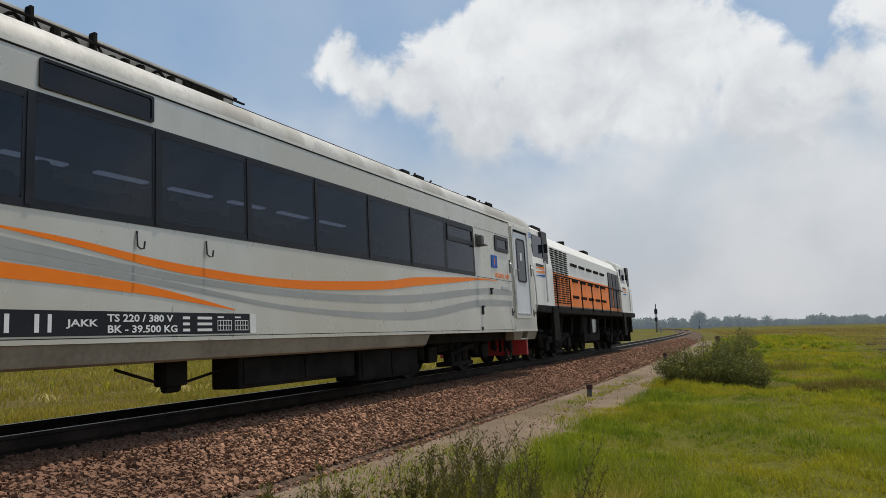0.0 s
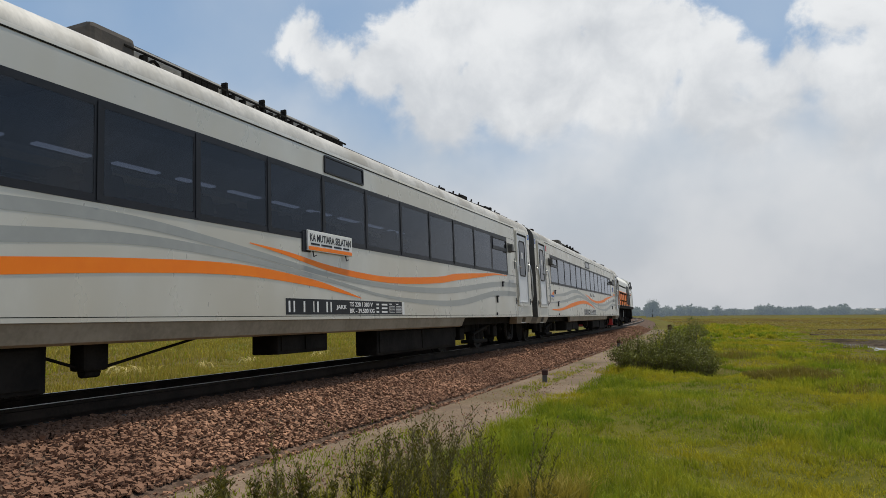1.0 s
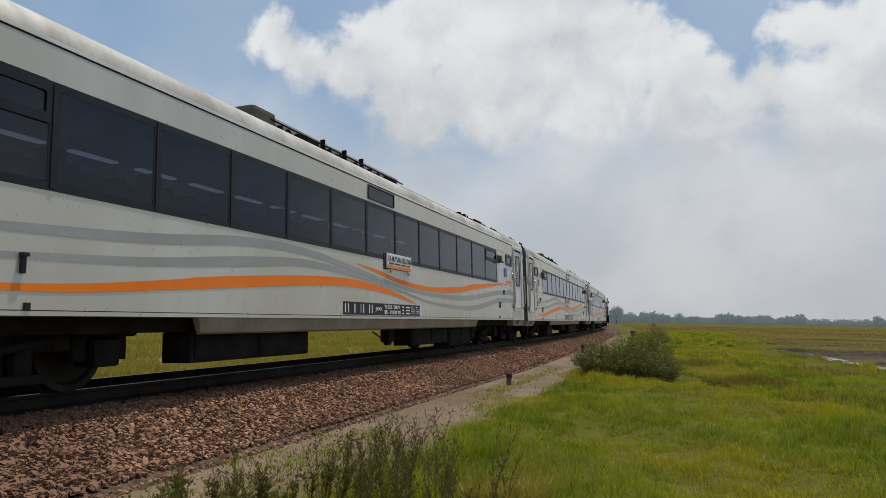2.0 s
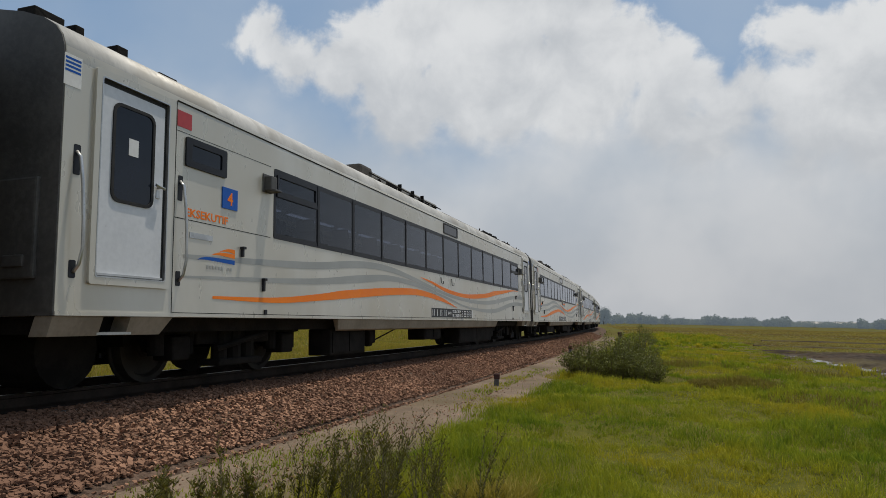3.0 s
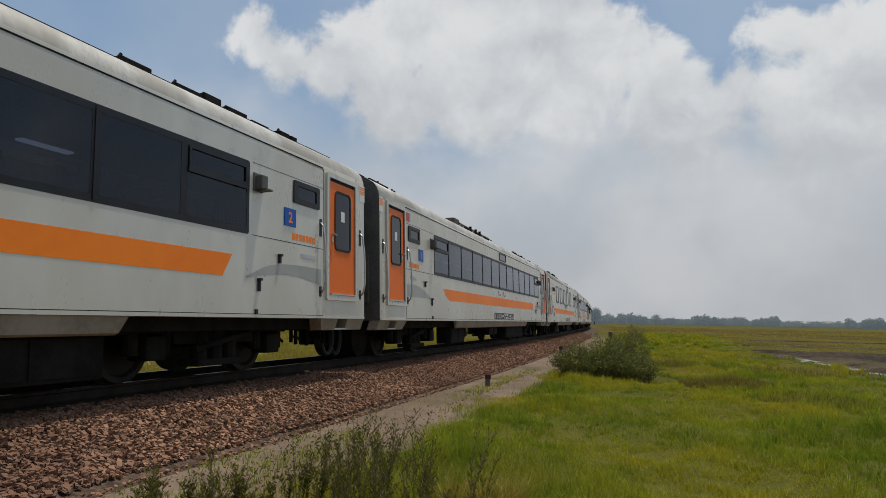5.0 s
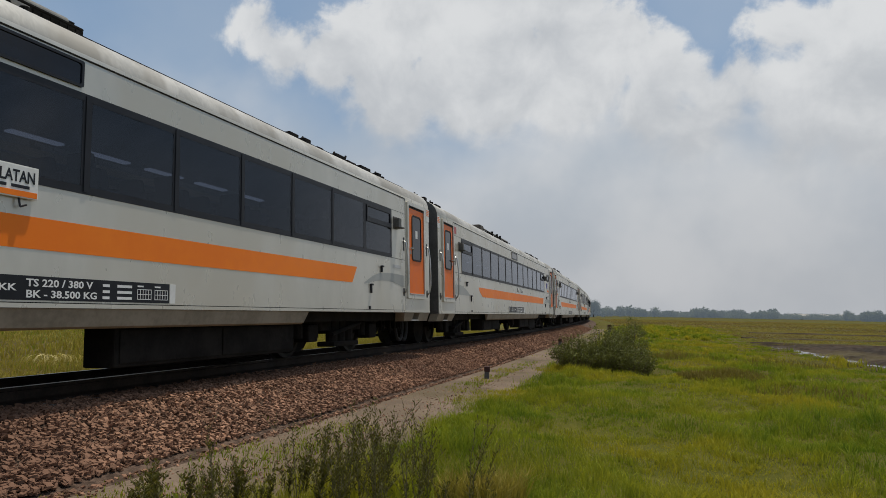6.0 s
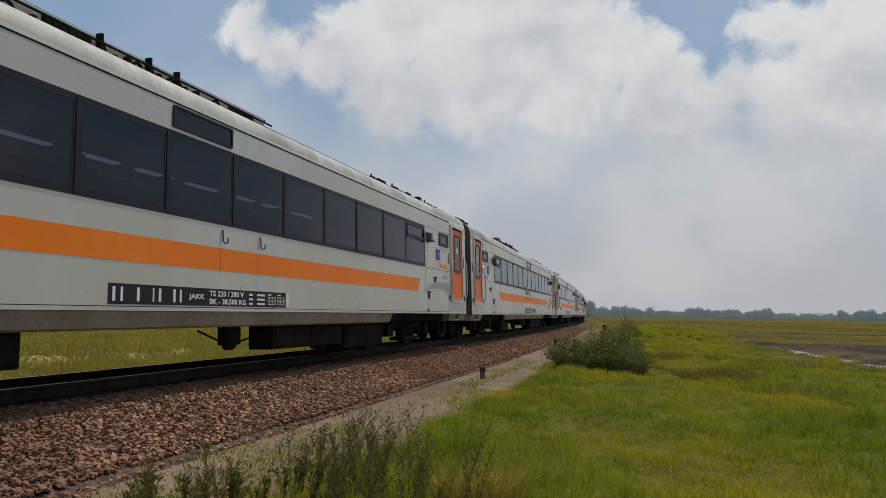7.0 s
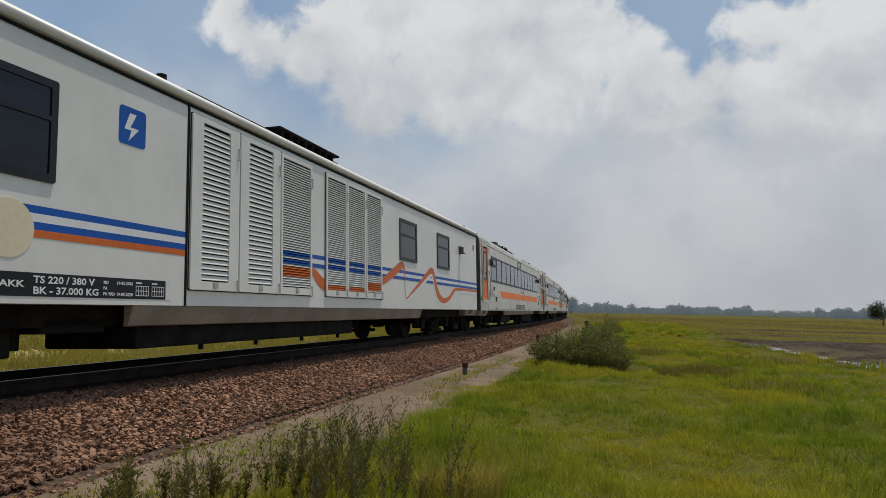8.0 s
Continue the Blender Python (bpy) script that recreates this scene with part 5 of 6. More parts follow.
    for y0 in (L0, L1 + 0.3):
        e = -1 if y0 < 0 else 1
        part("buffer_beam", boxed(-1.2, 1.2, *sorted((y0, y0 - e * 0.25)), 0.55, 1.2, 0.02), M["red"] if e < 0 else M["under"], c, "red buffer beam" if e < 0 else "")
        part("snow_plough", boxed(-1.1, 1.1, *sorted((y0 - e * 0.05, y0 - e * 0.15)), 0.2, 0.6, 0.02), M["red"] if e < 0 else M["under"], c)
        part("coupler", boxed(-0.14, 0.14, *sorted((y0, y0 + e * 0.4)), 0.6, 0.85, 0.03), M["under"], c)
    bm = bmesh.new()
    rod(bm, (0.5, -1.0, 3.1), (0.5, -1.0, 3.32), 0.16, 12)
    part("exhaust", bm, M["under"], c)
    part("radiator_cover", boxed(-0.7, 0.9, -4.9, -4.2, 3.1, 3.28, 0.04), M["under"], c)
    part("roof_fan", boxed(-0.6, 0.8, 1.0, 1.6, 3.1, 3.25, 0.04), M["under"], c)
    bm = bmesh.new()
    rod(bm, (0.3, L0 + 0.9, 3.2), (0.3, L0 + 1.3, 3.36), 0.07, 10, 0.12)
    rod(bm, (0.55, L0 + 0.9, 3.2), (0.55, L0 + 1.2, 3.34), 0.07, 10, 0.11)
    part("horn", bm, M["under"], c)
    for y in (-4.2, 4.2):
        b = add_bogie(c, y)
        for sx in (-1, 1):
            shared("wheel", MESH["wheel"], b, pose(sx * 0.57, 0, 0) @ Matrix.Rotation(math.pi if sx < 0 else 0.0, 4, "Z"))
    for y in np.arange(-6.2, 6.3, 1.1):
        part("air_pipe", rod(bmesh.new(), (1.15, y, 0.6), (1.15, y + 0.2, 1.15), 0.05, 6), M["under"], c)
    # the body stands a little taller than the bogie deck
    done = set()
    for o in c.children_recursive:
        if o.name.startswith("vent"):
            o.location.z = 1.3 + (o.location.z - 1.3) * 1.1
        elif o.type == "MESH" and o.data.name not in done and o.data.users == 1:
            done.add(o.data.name)
            for v in o.data.vertices:
                if v.co.z > 1.3:
                    v.co.z = 1.3 + (v.co.z - 1.3) * 1.1
                v.co.y *= 1.06
    return c


GREY_DOOR = "pale grey side door with a tall window"
ORANGE_DOOR = "orange side door with a tall window"
BARS = (0.035, 0.03, 0, 0.035, 0, 0.02, 0.035, 0, 0.035, 0.03)


def build_train():
    """The vehicles in running order with their place behind the first coach."""
    T = []
    loco = build_locomotive()
    T.append((tagged(loco, "white and orange diesel locomotive hauling the train", "locomotive"), 10.46 + 7.25))
    for i, (wc, spec, kg, no, route) in enumerate(((1, "TS 220 / 380 V", "BK - 39.500 KG", "1", False), (-1, "TS 220 / 380 V", "BK - 39.500 KG", "2", True),
                                                   (1, "TS 220 / 380 V", "BK - 39.500 KG", "3", True), (-1, "TS 220 / 380 V", "BK - 39.500 KG", "4", False))):
        c = build_sitting("executive_coach", wc, "waves", M["door_grey"], GREY_DOOR, BARS, -1.95 if wc > 0 else -0.85, spec, kg, no, route, 10 + 5 * i)
        words = "silver coach with orange and grey waves" + (" and a white route board" if route else ", pale grey doors")
        T.append((tagged(c, words, "railway coach", "train coaches"), -PITCH * i))
    T.append((tagged(build_diner(40), "silver dining coach with separate windows and orange stripe", "railway coach", "train coaches"), -PITCH * 4))
    for i, (wc, no, route) in enumerate(((-1, "1", False), (1, "2", False), (-1, "3", True), (1, "4", False))):
        c = build_sitting("economy_coach", wc, "stripe", M["door_orange"], ORANGE_DOOR, BARS, -1.9 if wc > 0 else -0.85, "TS 220 / 380 V", "BK - 38.500 KG", no, route, 50 + 5 * i)
        words = "silver coach with orange stripe and orange doors" + (", white route board" if route else "")
        T.append((tagged(c, words, "railway coach", "train coaches"), -PITCH * (5 + i)))
    T.append((tagged(build_generator(80), "white generator coach with louvres and blue and orange bands", "railway coach", "train coaches"), -PITCH * 9))
    return T


# ---- plants, fields and distance ----
def blades(name, x, y, z, height, width, mat, label, seed, lean=0.5, category="grass", way=None):
    """Grass in one mesh: each blade is a bent, tapering strip."""
    rnd = np.random.RandomState(seed)
    n = len(x)
    t = rnd.rand(n) * 2 * np.pi
    dx, dy = np.cos(t), np.sin(t)
    b = rnd.rand(n) * 2 * np.pi if way is None else way
    bend = lean * height * rnd.uniform(0.2, 1.0, n)
    bx, by = np.cos(b) * bend, np.sin(b) * bend
    w = width * rnd.uniform(0.6, 1.3, n) / 2
    v = np.empty((n, 5, 3))
    v[:, 0] = np.stack([x - dx * w, y - dy * w, z], 1)
    v[:, 1] = np.stack([x + dx * w, y + dy * w, z], 1)
    v[:, 2] = np.stack([x - dx * w * 0.75 + bx * 0.35, y - dy * w * 0.75 + by * 0.35, z + height * 0.55], 1)
    v[:, 3] = np.stack([x + dx * w * 0.75 + bx * 0.35, y + dy * w * 0.75 + by * 0.35, z + height * 0.55], 1)
    v[:, 4] = np.stack([x + bx, y + by, z + height * (1 - 0.25 * bend / np.maximum(height, 0.01))], 1)
    f = np.array([(0, 1, 3), (0, 3, 2), (2, 3, 4)])
    faces = (f[None] + 5 * np.arange(n)[:, None, None]).reshape(-1, 3)
    tagged(new(name, array_mesh(name, v.reshape(-1, 3), faces, mat)), label, category, kind="stuff")


def clumpy(x, y):
    """An uneven cover between 0 and 1."""
    return np.clip(0.55 + 0.28 * np.sin(x * 1.7 + 0.6 * np.sin(y * 1.3)) + 0.24 * np.sin(y * 1.9 + np.sin(x * 2.3)) + 0.18 * np.sin(x * 4.7 + y * 3.9), 0.05, 1.0)


def bank_edge(y):
    """Where the turf ends and the paddies begin."""
    return np.interp(y, [10, 14, 19.3, 26.8, 34.6, 46], [8.2, 6.3, 4.75, 3.75, 3.0, 3.9])


def in_paddy(x, y):
    return (x > bank_edge(y)) & (y > 11) & (y < 34.8)


def make_grass():
    rnd = np.random.RandomState(3)
    # turf on the near side, thick close by and coarser further away
    for y0, y1, dens, h, w, seed in ((-5.0, 1.5, 500, 0.08, 0.010, 6), (1.5, 6.0, 2300, 0.062, 0.0055, 1), (6.0, 11.0, 1350, 0.058, 0.0075, 2), (11.0, 20.0, 620, 0.062, 0.012, 3), (20.0, 36.0, 200, 0.070, 0.024, 4), (36.0, 75.0, 28, 0.13, 0.08, 5)):
        x0, x1 = -5.5, max(y1, 6.0) * 0.36 + 1.0
        n = int((x1 - x0) * (y1 - y0) * dens)
        x, y = rnd.uniform(x0, x1, n), rnd.uniform(y0, y1, n)
        way = rnd.rand(n) * 6.283
        size = np.ones(n)
        # tussocks: blades that spread from a common root
        per = 34
        m = int(n * 0.95 / per)
        cx, cy = rnd.uniform(x0, x1, m), rnd.uniform(y0, y1, m)
        r = rnd.uniform(0.03, 0.10, m) * (1 + max(y0, 0) * 0.05)
        q, t = np.sqrt(rnd.rand(m, per)), rnd.rand(m, per) * 6.283
        x = np.concatenate([x, (cx[:, None] + r[:, None] * q * np.cos(t)).ravel()])
        y = np.concatenate([y, (cy[:, None] + r[:, None] * q * np.sin(t)).ravel()])
        way = np.concatenate([way, (t + 0.3 * rnd.randn(m, per)).ravel()])
        size = np.concatenate([size, np.repeat(rnd.uniform(0.9, 2.8, m), per)])
        n = len(x)
        off, s = track_offset(x, y)
        edge = 3.75 + 0.22 * np.sin(s * 1.1) + 0.12 * np.sin(s * 3.7) + 0.15 * rnd.randn(n)
        keep = (x < np.maximum(y, 6.0) * 0.36 + 1.0) & (off > edge) & ~in_paddy(x, y)
        keep &= (y < 36) | (x < 3.6 + 0.8 * rnd.randn(n))
        keep &= rnd.rand(n) < clumpy(x, y) * 0.6 + 0.45
        x, y, way, size = x[keep], y[keep], way[keep], size[keep]
        hh = np.clip((bank_edge(y) - x) / 3.0, 0.3, 1.0) * h * size * (0.45 + 0.75 * clumpy(x * 0.8 + 3, y * 0.8)) * rnd.uniform(0.6, 1.3, len(x))
        blades("grass", x, y, ground_height(x, y), hh, w, M["grass"], "lush green grass with yellow patches", seed, 0.8, way=way)
    # olive brown stubble on the far fields
    for y0, y1, dens, h, w, seed in ((36.0, 75.0, 22, 0.055, 0.08, 11), (75.0, 190.0, 3.2, 0.075, 0.26, 12)):
        n = int(y1 * 0.75 * (y1 - y0) * dens)
        x, y = rnd.uniform(-y1 * 0.3, y1 * 0.45, n), rnd.uniform(y0, y1, n)
        off, s = track_offset(x, y)
        keep = (off > 4.5) & ((x > 3.2) | (y > 75))
        x, y = x[keep], y[keep]
        blades("field_stubble", x, y, ground_height(x, y), h * rnd.uniform(0.5, 1.3, len(x)), w, M["stubble"], "olive brown stubble on the far fields", seed, 1.3)
    # sparse green along the foot of the ballast and round the marker post
    parts = []
    for s0, s1, o0, o1, n in ((1.5, 7.0, 2.3, 3.3, 6500), (10.5, 18, 2.7, 3.2, 3800), (20, 45, 2.5, 3.3, 4500)):
        s, o = rnd.uniform(s0, s1, n), rnd.uniform(o0, o1, n)
        x0, y0, a = (np.interp(s, LINE[0], q) for q in LINE[1:])
        x, y = x0 + o * np.cos(a), y0 + o * np.sin(a)
        k = rnd.rand(n) < clumpy(x * 2, y * 2) - 0.2
        parts.append((x[k], y[k]))
    x, y = np.concatenate([p[0] for p in parts]), np.concatenate([p[1] for p in parts])
    blades("path_grass", x, y, np.zeros(len(x)) + 0.005, rnd.uniform(0.025, 0.065, len(x)), 0.009, M["grass"], "thin grass growing on the dirt path", 21, 0.9)
    # rough meadow beyond the track
    for o0, o1, s0, s1, dens, w, h, seed in ((2.6, 8, -14, 45, 260, 0.015, 0.15, 31), (8, 26, -14, 90, 40, 0.04, 0.20, 32)):
        n = int((o1 - o0) * (s1 - s0) * dens)
        o, s = -rnd.uniform(o0, o1, n), rnd.uniform(s0, s1, n)
        x0, y0, a = (np.interp(s, LINE[0], q) for q in LINE[1:])
        x, y = x0 + o * np.cos(a), y0 + o * np.sin(a)
        hh = h * (0.4 + clumpy(x * 0.6, y * 0.6)) * rnd.uniform(0.5, 1.3, n)
        dry = rnd.rand(n) < 0.88
        blades("meadow_grass", x[~dry], y[~dry], ground_height(x[~dry], y[~dry]), hh[~dry], w, M["grass"], "rough yellowish meadow grass beyond the track", seed, 0.6)
        blades("dry_grass", x[dry], y[dry], ground_height(x[dry], y[dry]), hh[dry] * 1.15, w * 0.8, M["dry"], "dry straw coloured grass beyond the track", seed + 5, 0.6)
    # brownish tufts in the turf
    for cx, cy, r, n in ((0.9, 14.9, 0.75, 2600), (2.4, 19.5, 1.1, 600), (-0.1, 20.5, 1.0, 900), (1.9, 12.3, 0.8, 300)):
        t, q = rnd.rand(n) * 6.283, r * np.sqrt(rnd.rand(n))
        x, y = cx + q * np.cos(t) * 1.3, cy + q * np.sin(t)
        blades("grass_tuft", x, y, ground_height(x, y), rnd.uniform(0.12, 0.30, n) * (1.1 - q / r * 0.6), 0.016, M["tuft"], "low brownish tuft in the grass", 41, 0.6)
    # tall green grass on the bank of the paddy
    n = 4200
    y = rnd.uniform(13, 36, n)
    x = bank_edge(y) - 0.15 + 0.30 * rnd.randn(n)
    blades("bank_grass", x, y, ground_height(x, y) + 0.0, rnd.uniform(0.12, 0.34, n) * np.interp(y, [15, 22, 30], [1.0, 0.7, 0.4]) * (0.25 + 0.75 * (np.sin(y * 1.1) * np.sin(y * 0.43 + 1) > 0.1)), 0.022, M["grass"], "tall grass along the paddy bank", 51, 0.6)
    # pale tussock close to the path
    n = 1300
    t, q = rnd.rand(n) * 6.283, 0.28 * np.sqrt(rnd.rand(n))
    x, y = -1.22 + q * np.cos(t), 4.35 + q * np.sin(t)
    blades("pale_tussock", x, y, ground_height(x, y), rnd.uniform(0.14, 0.32, n), 0.006, M["dry"], "pale dry grass tussock", 61, 0.8)


def leaf_cloud(points, dirs, sizes, seed, slim=0.35):
    """Small pointed leaves, each two triangles folded a little."""
    rnd = np.random.RandomState(seed)
    n = len(points)
    d = dirs + rnd.uniform(-0.5, 0.5, (n, 3))
    d /= np.linalg.norm(d, axis=1)[:, None]
    side = np.cross(d, rnd.uniform(-1, 1, (n, 3)))
    side /= np.maximum(np.linalg.norm(side, axis=1)[:, None], 1e-6)
    s = sizes[:, None]
    v = np.stack([points, points + d * s * 0.5 + side * s * slim * 0.5, points + d * s, points + d * s * 0.5 - side * s * slim * 0.5], 1)
    f = (np.array([(0, 1, 2), (0, 2, 3)])[None] + 4 * np.arange(n)[:, None, None]).reshape(-1, 3)
    return v.reshape(-1, 3), f


def make_weed(height, stems, seed, leaf=0.027, spread=0.46):
    """An open weed: thin arching stems from one root, short twigs and narrow leaves that point upward."""
    rnd = np.random.RandomState(seed)
    w = new("weed")
    bm = bmesh.new()
    pts, dirs = [], []

    def leafy(p, q, count, out):
        for j in range(count):
            u = (j + rnd.rand()) / count
            a = 2.4 * j + rnd.uniform(-0.5, 0.5)
            pts.append(tuple(p.lerp(q, u)))
            dirs.append((math.cos(a) * out, math.sin(a) * out, 0.9))
    for k in range(stems):
        ang, h = rnd.uniform(0, 6.283), height * rnd.uniform(0.6, 1.05)
        far = spread * h * rnd.uniform(0.25, 1.0)
        way = Vector((math.cos(ang), math.sin(ang), 0))
        spine = [way * (far * t ** 1.7) + Vector((rnd.uniform(-0.008, 0.008), rnd.uniform(-0.008, 0.008), h * t * (1 - 0.12 * t))) for t in (0, 0.2, 0.4, 0.6, 0.8, 1.0)]
        for i, (a, b) in enumerate(zip(spine, spine[1:])):
            rod(bm, a, b, 0.0034 - 0.0005 * i, 5, 0.0030 - 0.0005 * i)
            if i:
                leafy(a, b, 5, 0.9)
            for j in range(2 if i else 0):
                p = a.lerp(b, rnd.rand())
                t = rnd.uniform(0, 6.283)
                q = p + (Vector((math.cos(t) * 0.6, math.sin(t) * 0.6, 1.0)) + way * 0.3).normalized() * h * rnd.uniform(0.08, 0.22)
                rod(bm, p, q, 0.0014, 4, 0.0008)
                leafy(p, q, 5, 0.8)
    tagged(part("stem", bm, M["stem"], w), kind="stuff")
    v, f = leaf_cloud(np.array(pts), np.array(dirs), leaf * rnd.uniform(0.6, 1.5, len(pts)), seed, 0.30)
    shared("foliage", array_mesh("foliage", v, f, M["weed"]), w)
    return tagged(w, "slender upright green and brown weed beside the path", "weed", "roadside weeds")


def make_weeds():
    rnd = random.Random(12)
    kinds = [make_weed(0.66, 3, 1), make_weed(0.54, 3, 2), make_weed(0.72, 3, 3), make_weed(0.40, 3, 4), make_weed(0.30, 3, 5)]
    spots = []
    for i in range(40):
        az, d = radians(rnd.gauss(25.0, 3.3)), rnd.uniform(3.7, 5.1)
        spots.append((az, d, rnd.choice((0, 0, 1, 2, 3)), rnd.uniform(0.8, 1.12)))
    for i in range(30):
        az, d = radians(rnd.uniform(29, 47)), rnd.uniform(4.0, 5.0)
        spots.append((az, d, rnd.choice((3, 4, 4)), rnd.uniform(0.75, 1.2)))
    for i in range(8):
        az, d = radians(rnd.uniform(15, 21)), rnd.uniform(3.9, 4.6)
        spots.append((az, d, rnd.choice((1, 3)), rnd.uniform(0.7, 1.0)))
    used = set()
    for az, d, k, sc in spots:
        x, y = -d * math.sin(az), d * math.cos(az)
        z = float(ground_height(np.array([x]), np.array([y]))[0]) - 0.005
        m = Matrix.LocRotScale((x, y, z), Euler((rnd.uniform(-0.12, 0.12), rnd.uniform(-0.12, 0.12), rnd.uniform(0, 6.28))), (sc, sc, sc))
        if k not in used:
            kinds[k].matrix_basis = m
            used.add(k)
        else:
            copy_thing(kinds[k], m)


def make_bush(x, y, rx, ry, h, twigs, seed, label):
    rnd = np.random.RandomState(seed)
    b = new("bush")
    b.location = (x, y, float(ground_height(np.array([x]), np.array([y]))[0]))
    bm = bmesh.new()
    pts, dirs = [], []
    for i in range(twigs):
        a, q = rnd.uniform(0, 6.283), math.sqrt(rnd.rand())
        base = Vector((rx * 0.55 * q * math.cos(a), ry * 0.55 * q * math.sin(a), 0))
        tip = Vector((rx * q * math.cos(a) * 1.05, ry * q * math.sin(a) * 1.05, h * (1.0 - 0.55 * q ** 2) * rnd.uniform(0.55, 1.25)))
        mid = base.lerp(tip, 0.55) + Vector((rnd.uniform(-0.08, 0.08), rnd.uniform(-0.08, 0.08), 0.05))
        rod(bm, base, mid, 0.006, 4, 0.004)
        rod(bm, mid, tip, 0.005, 4, 0.002)
        for j in range(46):
            u = rnd.rand() ** 0.8
            p = base.lerp(mid, u * 2) if u < 0.5 else mid.lerp(tip, u * 2 - 1)
            p = p + Vector((rnd.normal(0, 0.055), rnd.normal(0, 0.055), rnd.normal(0, 0.04)))
            if p.z > 0.01:
                pts.append(tuple(p))
                dirs.append((rnd.uniform(-1, 1), rnd.uniform(-1, 1), 0.6))
    part("branchwork", bm, M["stem"], b)
    v, f = leaf_cloud(np.array(pts), np.array(dirs), 0.052 * rnd.uniform(0.5, 1.3, len(pts)), seed, 0.38)
    shared("foliage", array_mesh("foliage", v, f, M["bush"]), b)
    tagged(b, label, "bush", "bushes by the path")


def make_tree(x, y, h, r, seed, label, leaves):
    """A tapered trunk with limbs and a crown of leaf clumps."""
    rnd = np.random.RandomState(seed)
    t = new("tree")
    t.location = (x, y, -0.1)
    bm = bmesh.new()
    rod(bm, (0, 0, 0), (rnd.uniform(-0.1, 0.1), 0, h * 0.45), h * 0.035, 8, h * 0.02)
    tips = []
    for i in range(9):
        a = rnd.uniform(0, 6.283)
        p = Vector((0, 0, h * rnd.uniform(0.25, 0.45)))
        q = Vector((math.cos(a) * r * rnd.uniform(0.4, 0.85), math.sin(a) * r * rnd.uniform(0.4, 0.85), h * rnd.uniform(0.45, 0.95)))
        rod(bm, p, q, h * 0.014, 5, h * 0.005)
        tips.append(q)
    part("trunk", bm, M["trunk"], t)
    pts = []
    for q in tips:
        for k in range(420):
            pts.append((q.x + rnd.normal(0, r * 0.26), q.y + rnd.normal(0, r * 0.26), q.z + rnd.normal(0, h * 0.10)))
    pts = np.array(pts)
    v, f = leaf_cloud(pts, rnd.uniform(-1, 1, pts.shape), h * 0.045 * rnd.uniform(0.5, 1.4, len(pts)), seed, 0.7)
    shared("crown", array_mesh("crown", v, f, leaves), t)
    tagged(t, label, "tree")


def make_far_woods():
    """The line of trees on the horizon, distance haze put into the leaf colour."""
    rnd = np.random.RandomState(77)
    P, D, S = [], [], []

    def clump(az, dist, h, w, n):
        a = radians(az)
        cx, cy = -dist * math.sin(a), dist * math.cos(a)
        for k in range(max(3, int(w / (h * 0.36)))):
            ox, oy = rnd.uniform(-w / 2, w / 2), rnd.uniform(-12, 12)
            hh = h * rnd.uniform(0.55, 1.0)
            px = cx + ox * math.cos(a) + oy * math.sin(a)
            py = cy + ox * math.sin(a) + oy * math.cos(a)
            u = rnd.normal(0, 1, (n, 3))
            u /= np.linalg.norm(u, axis=1)[:, None]
            u *= (rnd.rand(n, 1) ** 0.4)
            P.append(np.stack([px + u[:, 0] * hh * 0.55, py + u[:, 1] * hh * 0.55, hh * 0.52 + u[:, 2] * hh * 0.5], 1))
            D.append(rnd.uniform(-1, 1, (n, 3)))
            S.append(np.full(n, hh * 0.17) * rnd.uniform(0.5, 1.4, n))
    # az, distance, height, width
    for az, d, h, w in ((4.8, 420, 6.6, 26), (6.7, 300, 6.8, 5), (2.1, 430, 7.0, 9), (1.4, 520, 5.0, 16), (-0.6, 560, 5.2, 34), (-2.6, 520, 7.2, 34), (-4.4, 560, 6.4, 30), (-6.4, 480, 6.8, 16), (-7.3, 560, 4.6, 24),
                        (-9.2, 600, 3.6, 40), (-11.4, 560, 3.6, 20), (-13.0, 420, 5.4, 22), (-14.6, 400, 6.0, 26), (-17, 430, 6.5, 40), (-21, 460, 6.5, 50), (-26, 480, 6.0, 60),
                        (9.0, 460, 7.0, 34), (11.5, 430, 7.0, 30), (14.5, 460, 6.5, 50), (19, 480, 6.5, 70), (25, 480, 7.0, 70), (32, 500, 7.0, 80), (40, 480, 7.0, 90), (49, 480, 7.0, 90)):
        clump(az, d, h, w, 420)
    for i in range(420):
        clump(rnd.uniform(-30, 55), rnd.uniform(500, 680), rnd.uniform(3.0, 5.0), rnd.uniform(30, 60), 60)
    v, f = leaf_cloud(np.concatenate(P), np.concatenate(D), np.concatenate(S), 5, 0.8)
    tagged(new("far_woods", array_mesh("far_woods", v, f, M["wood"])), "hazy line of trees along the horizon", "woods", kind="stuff")


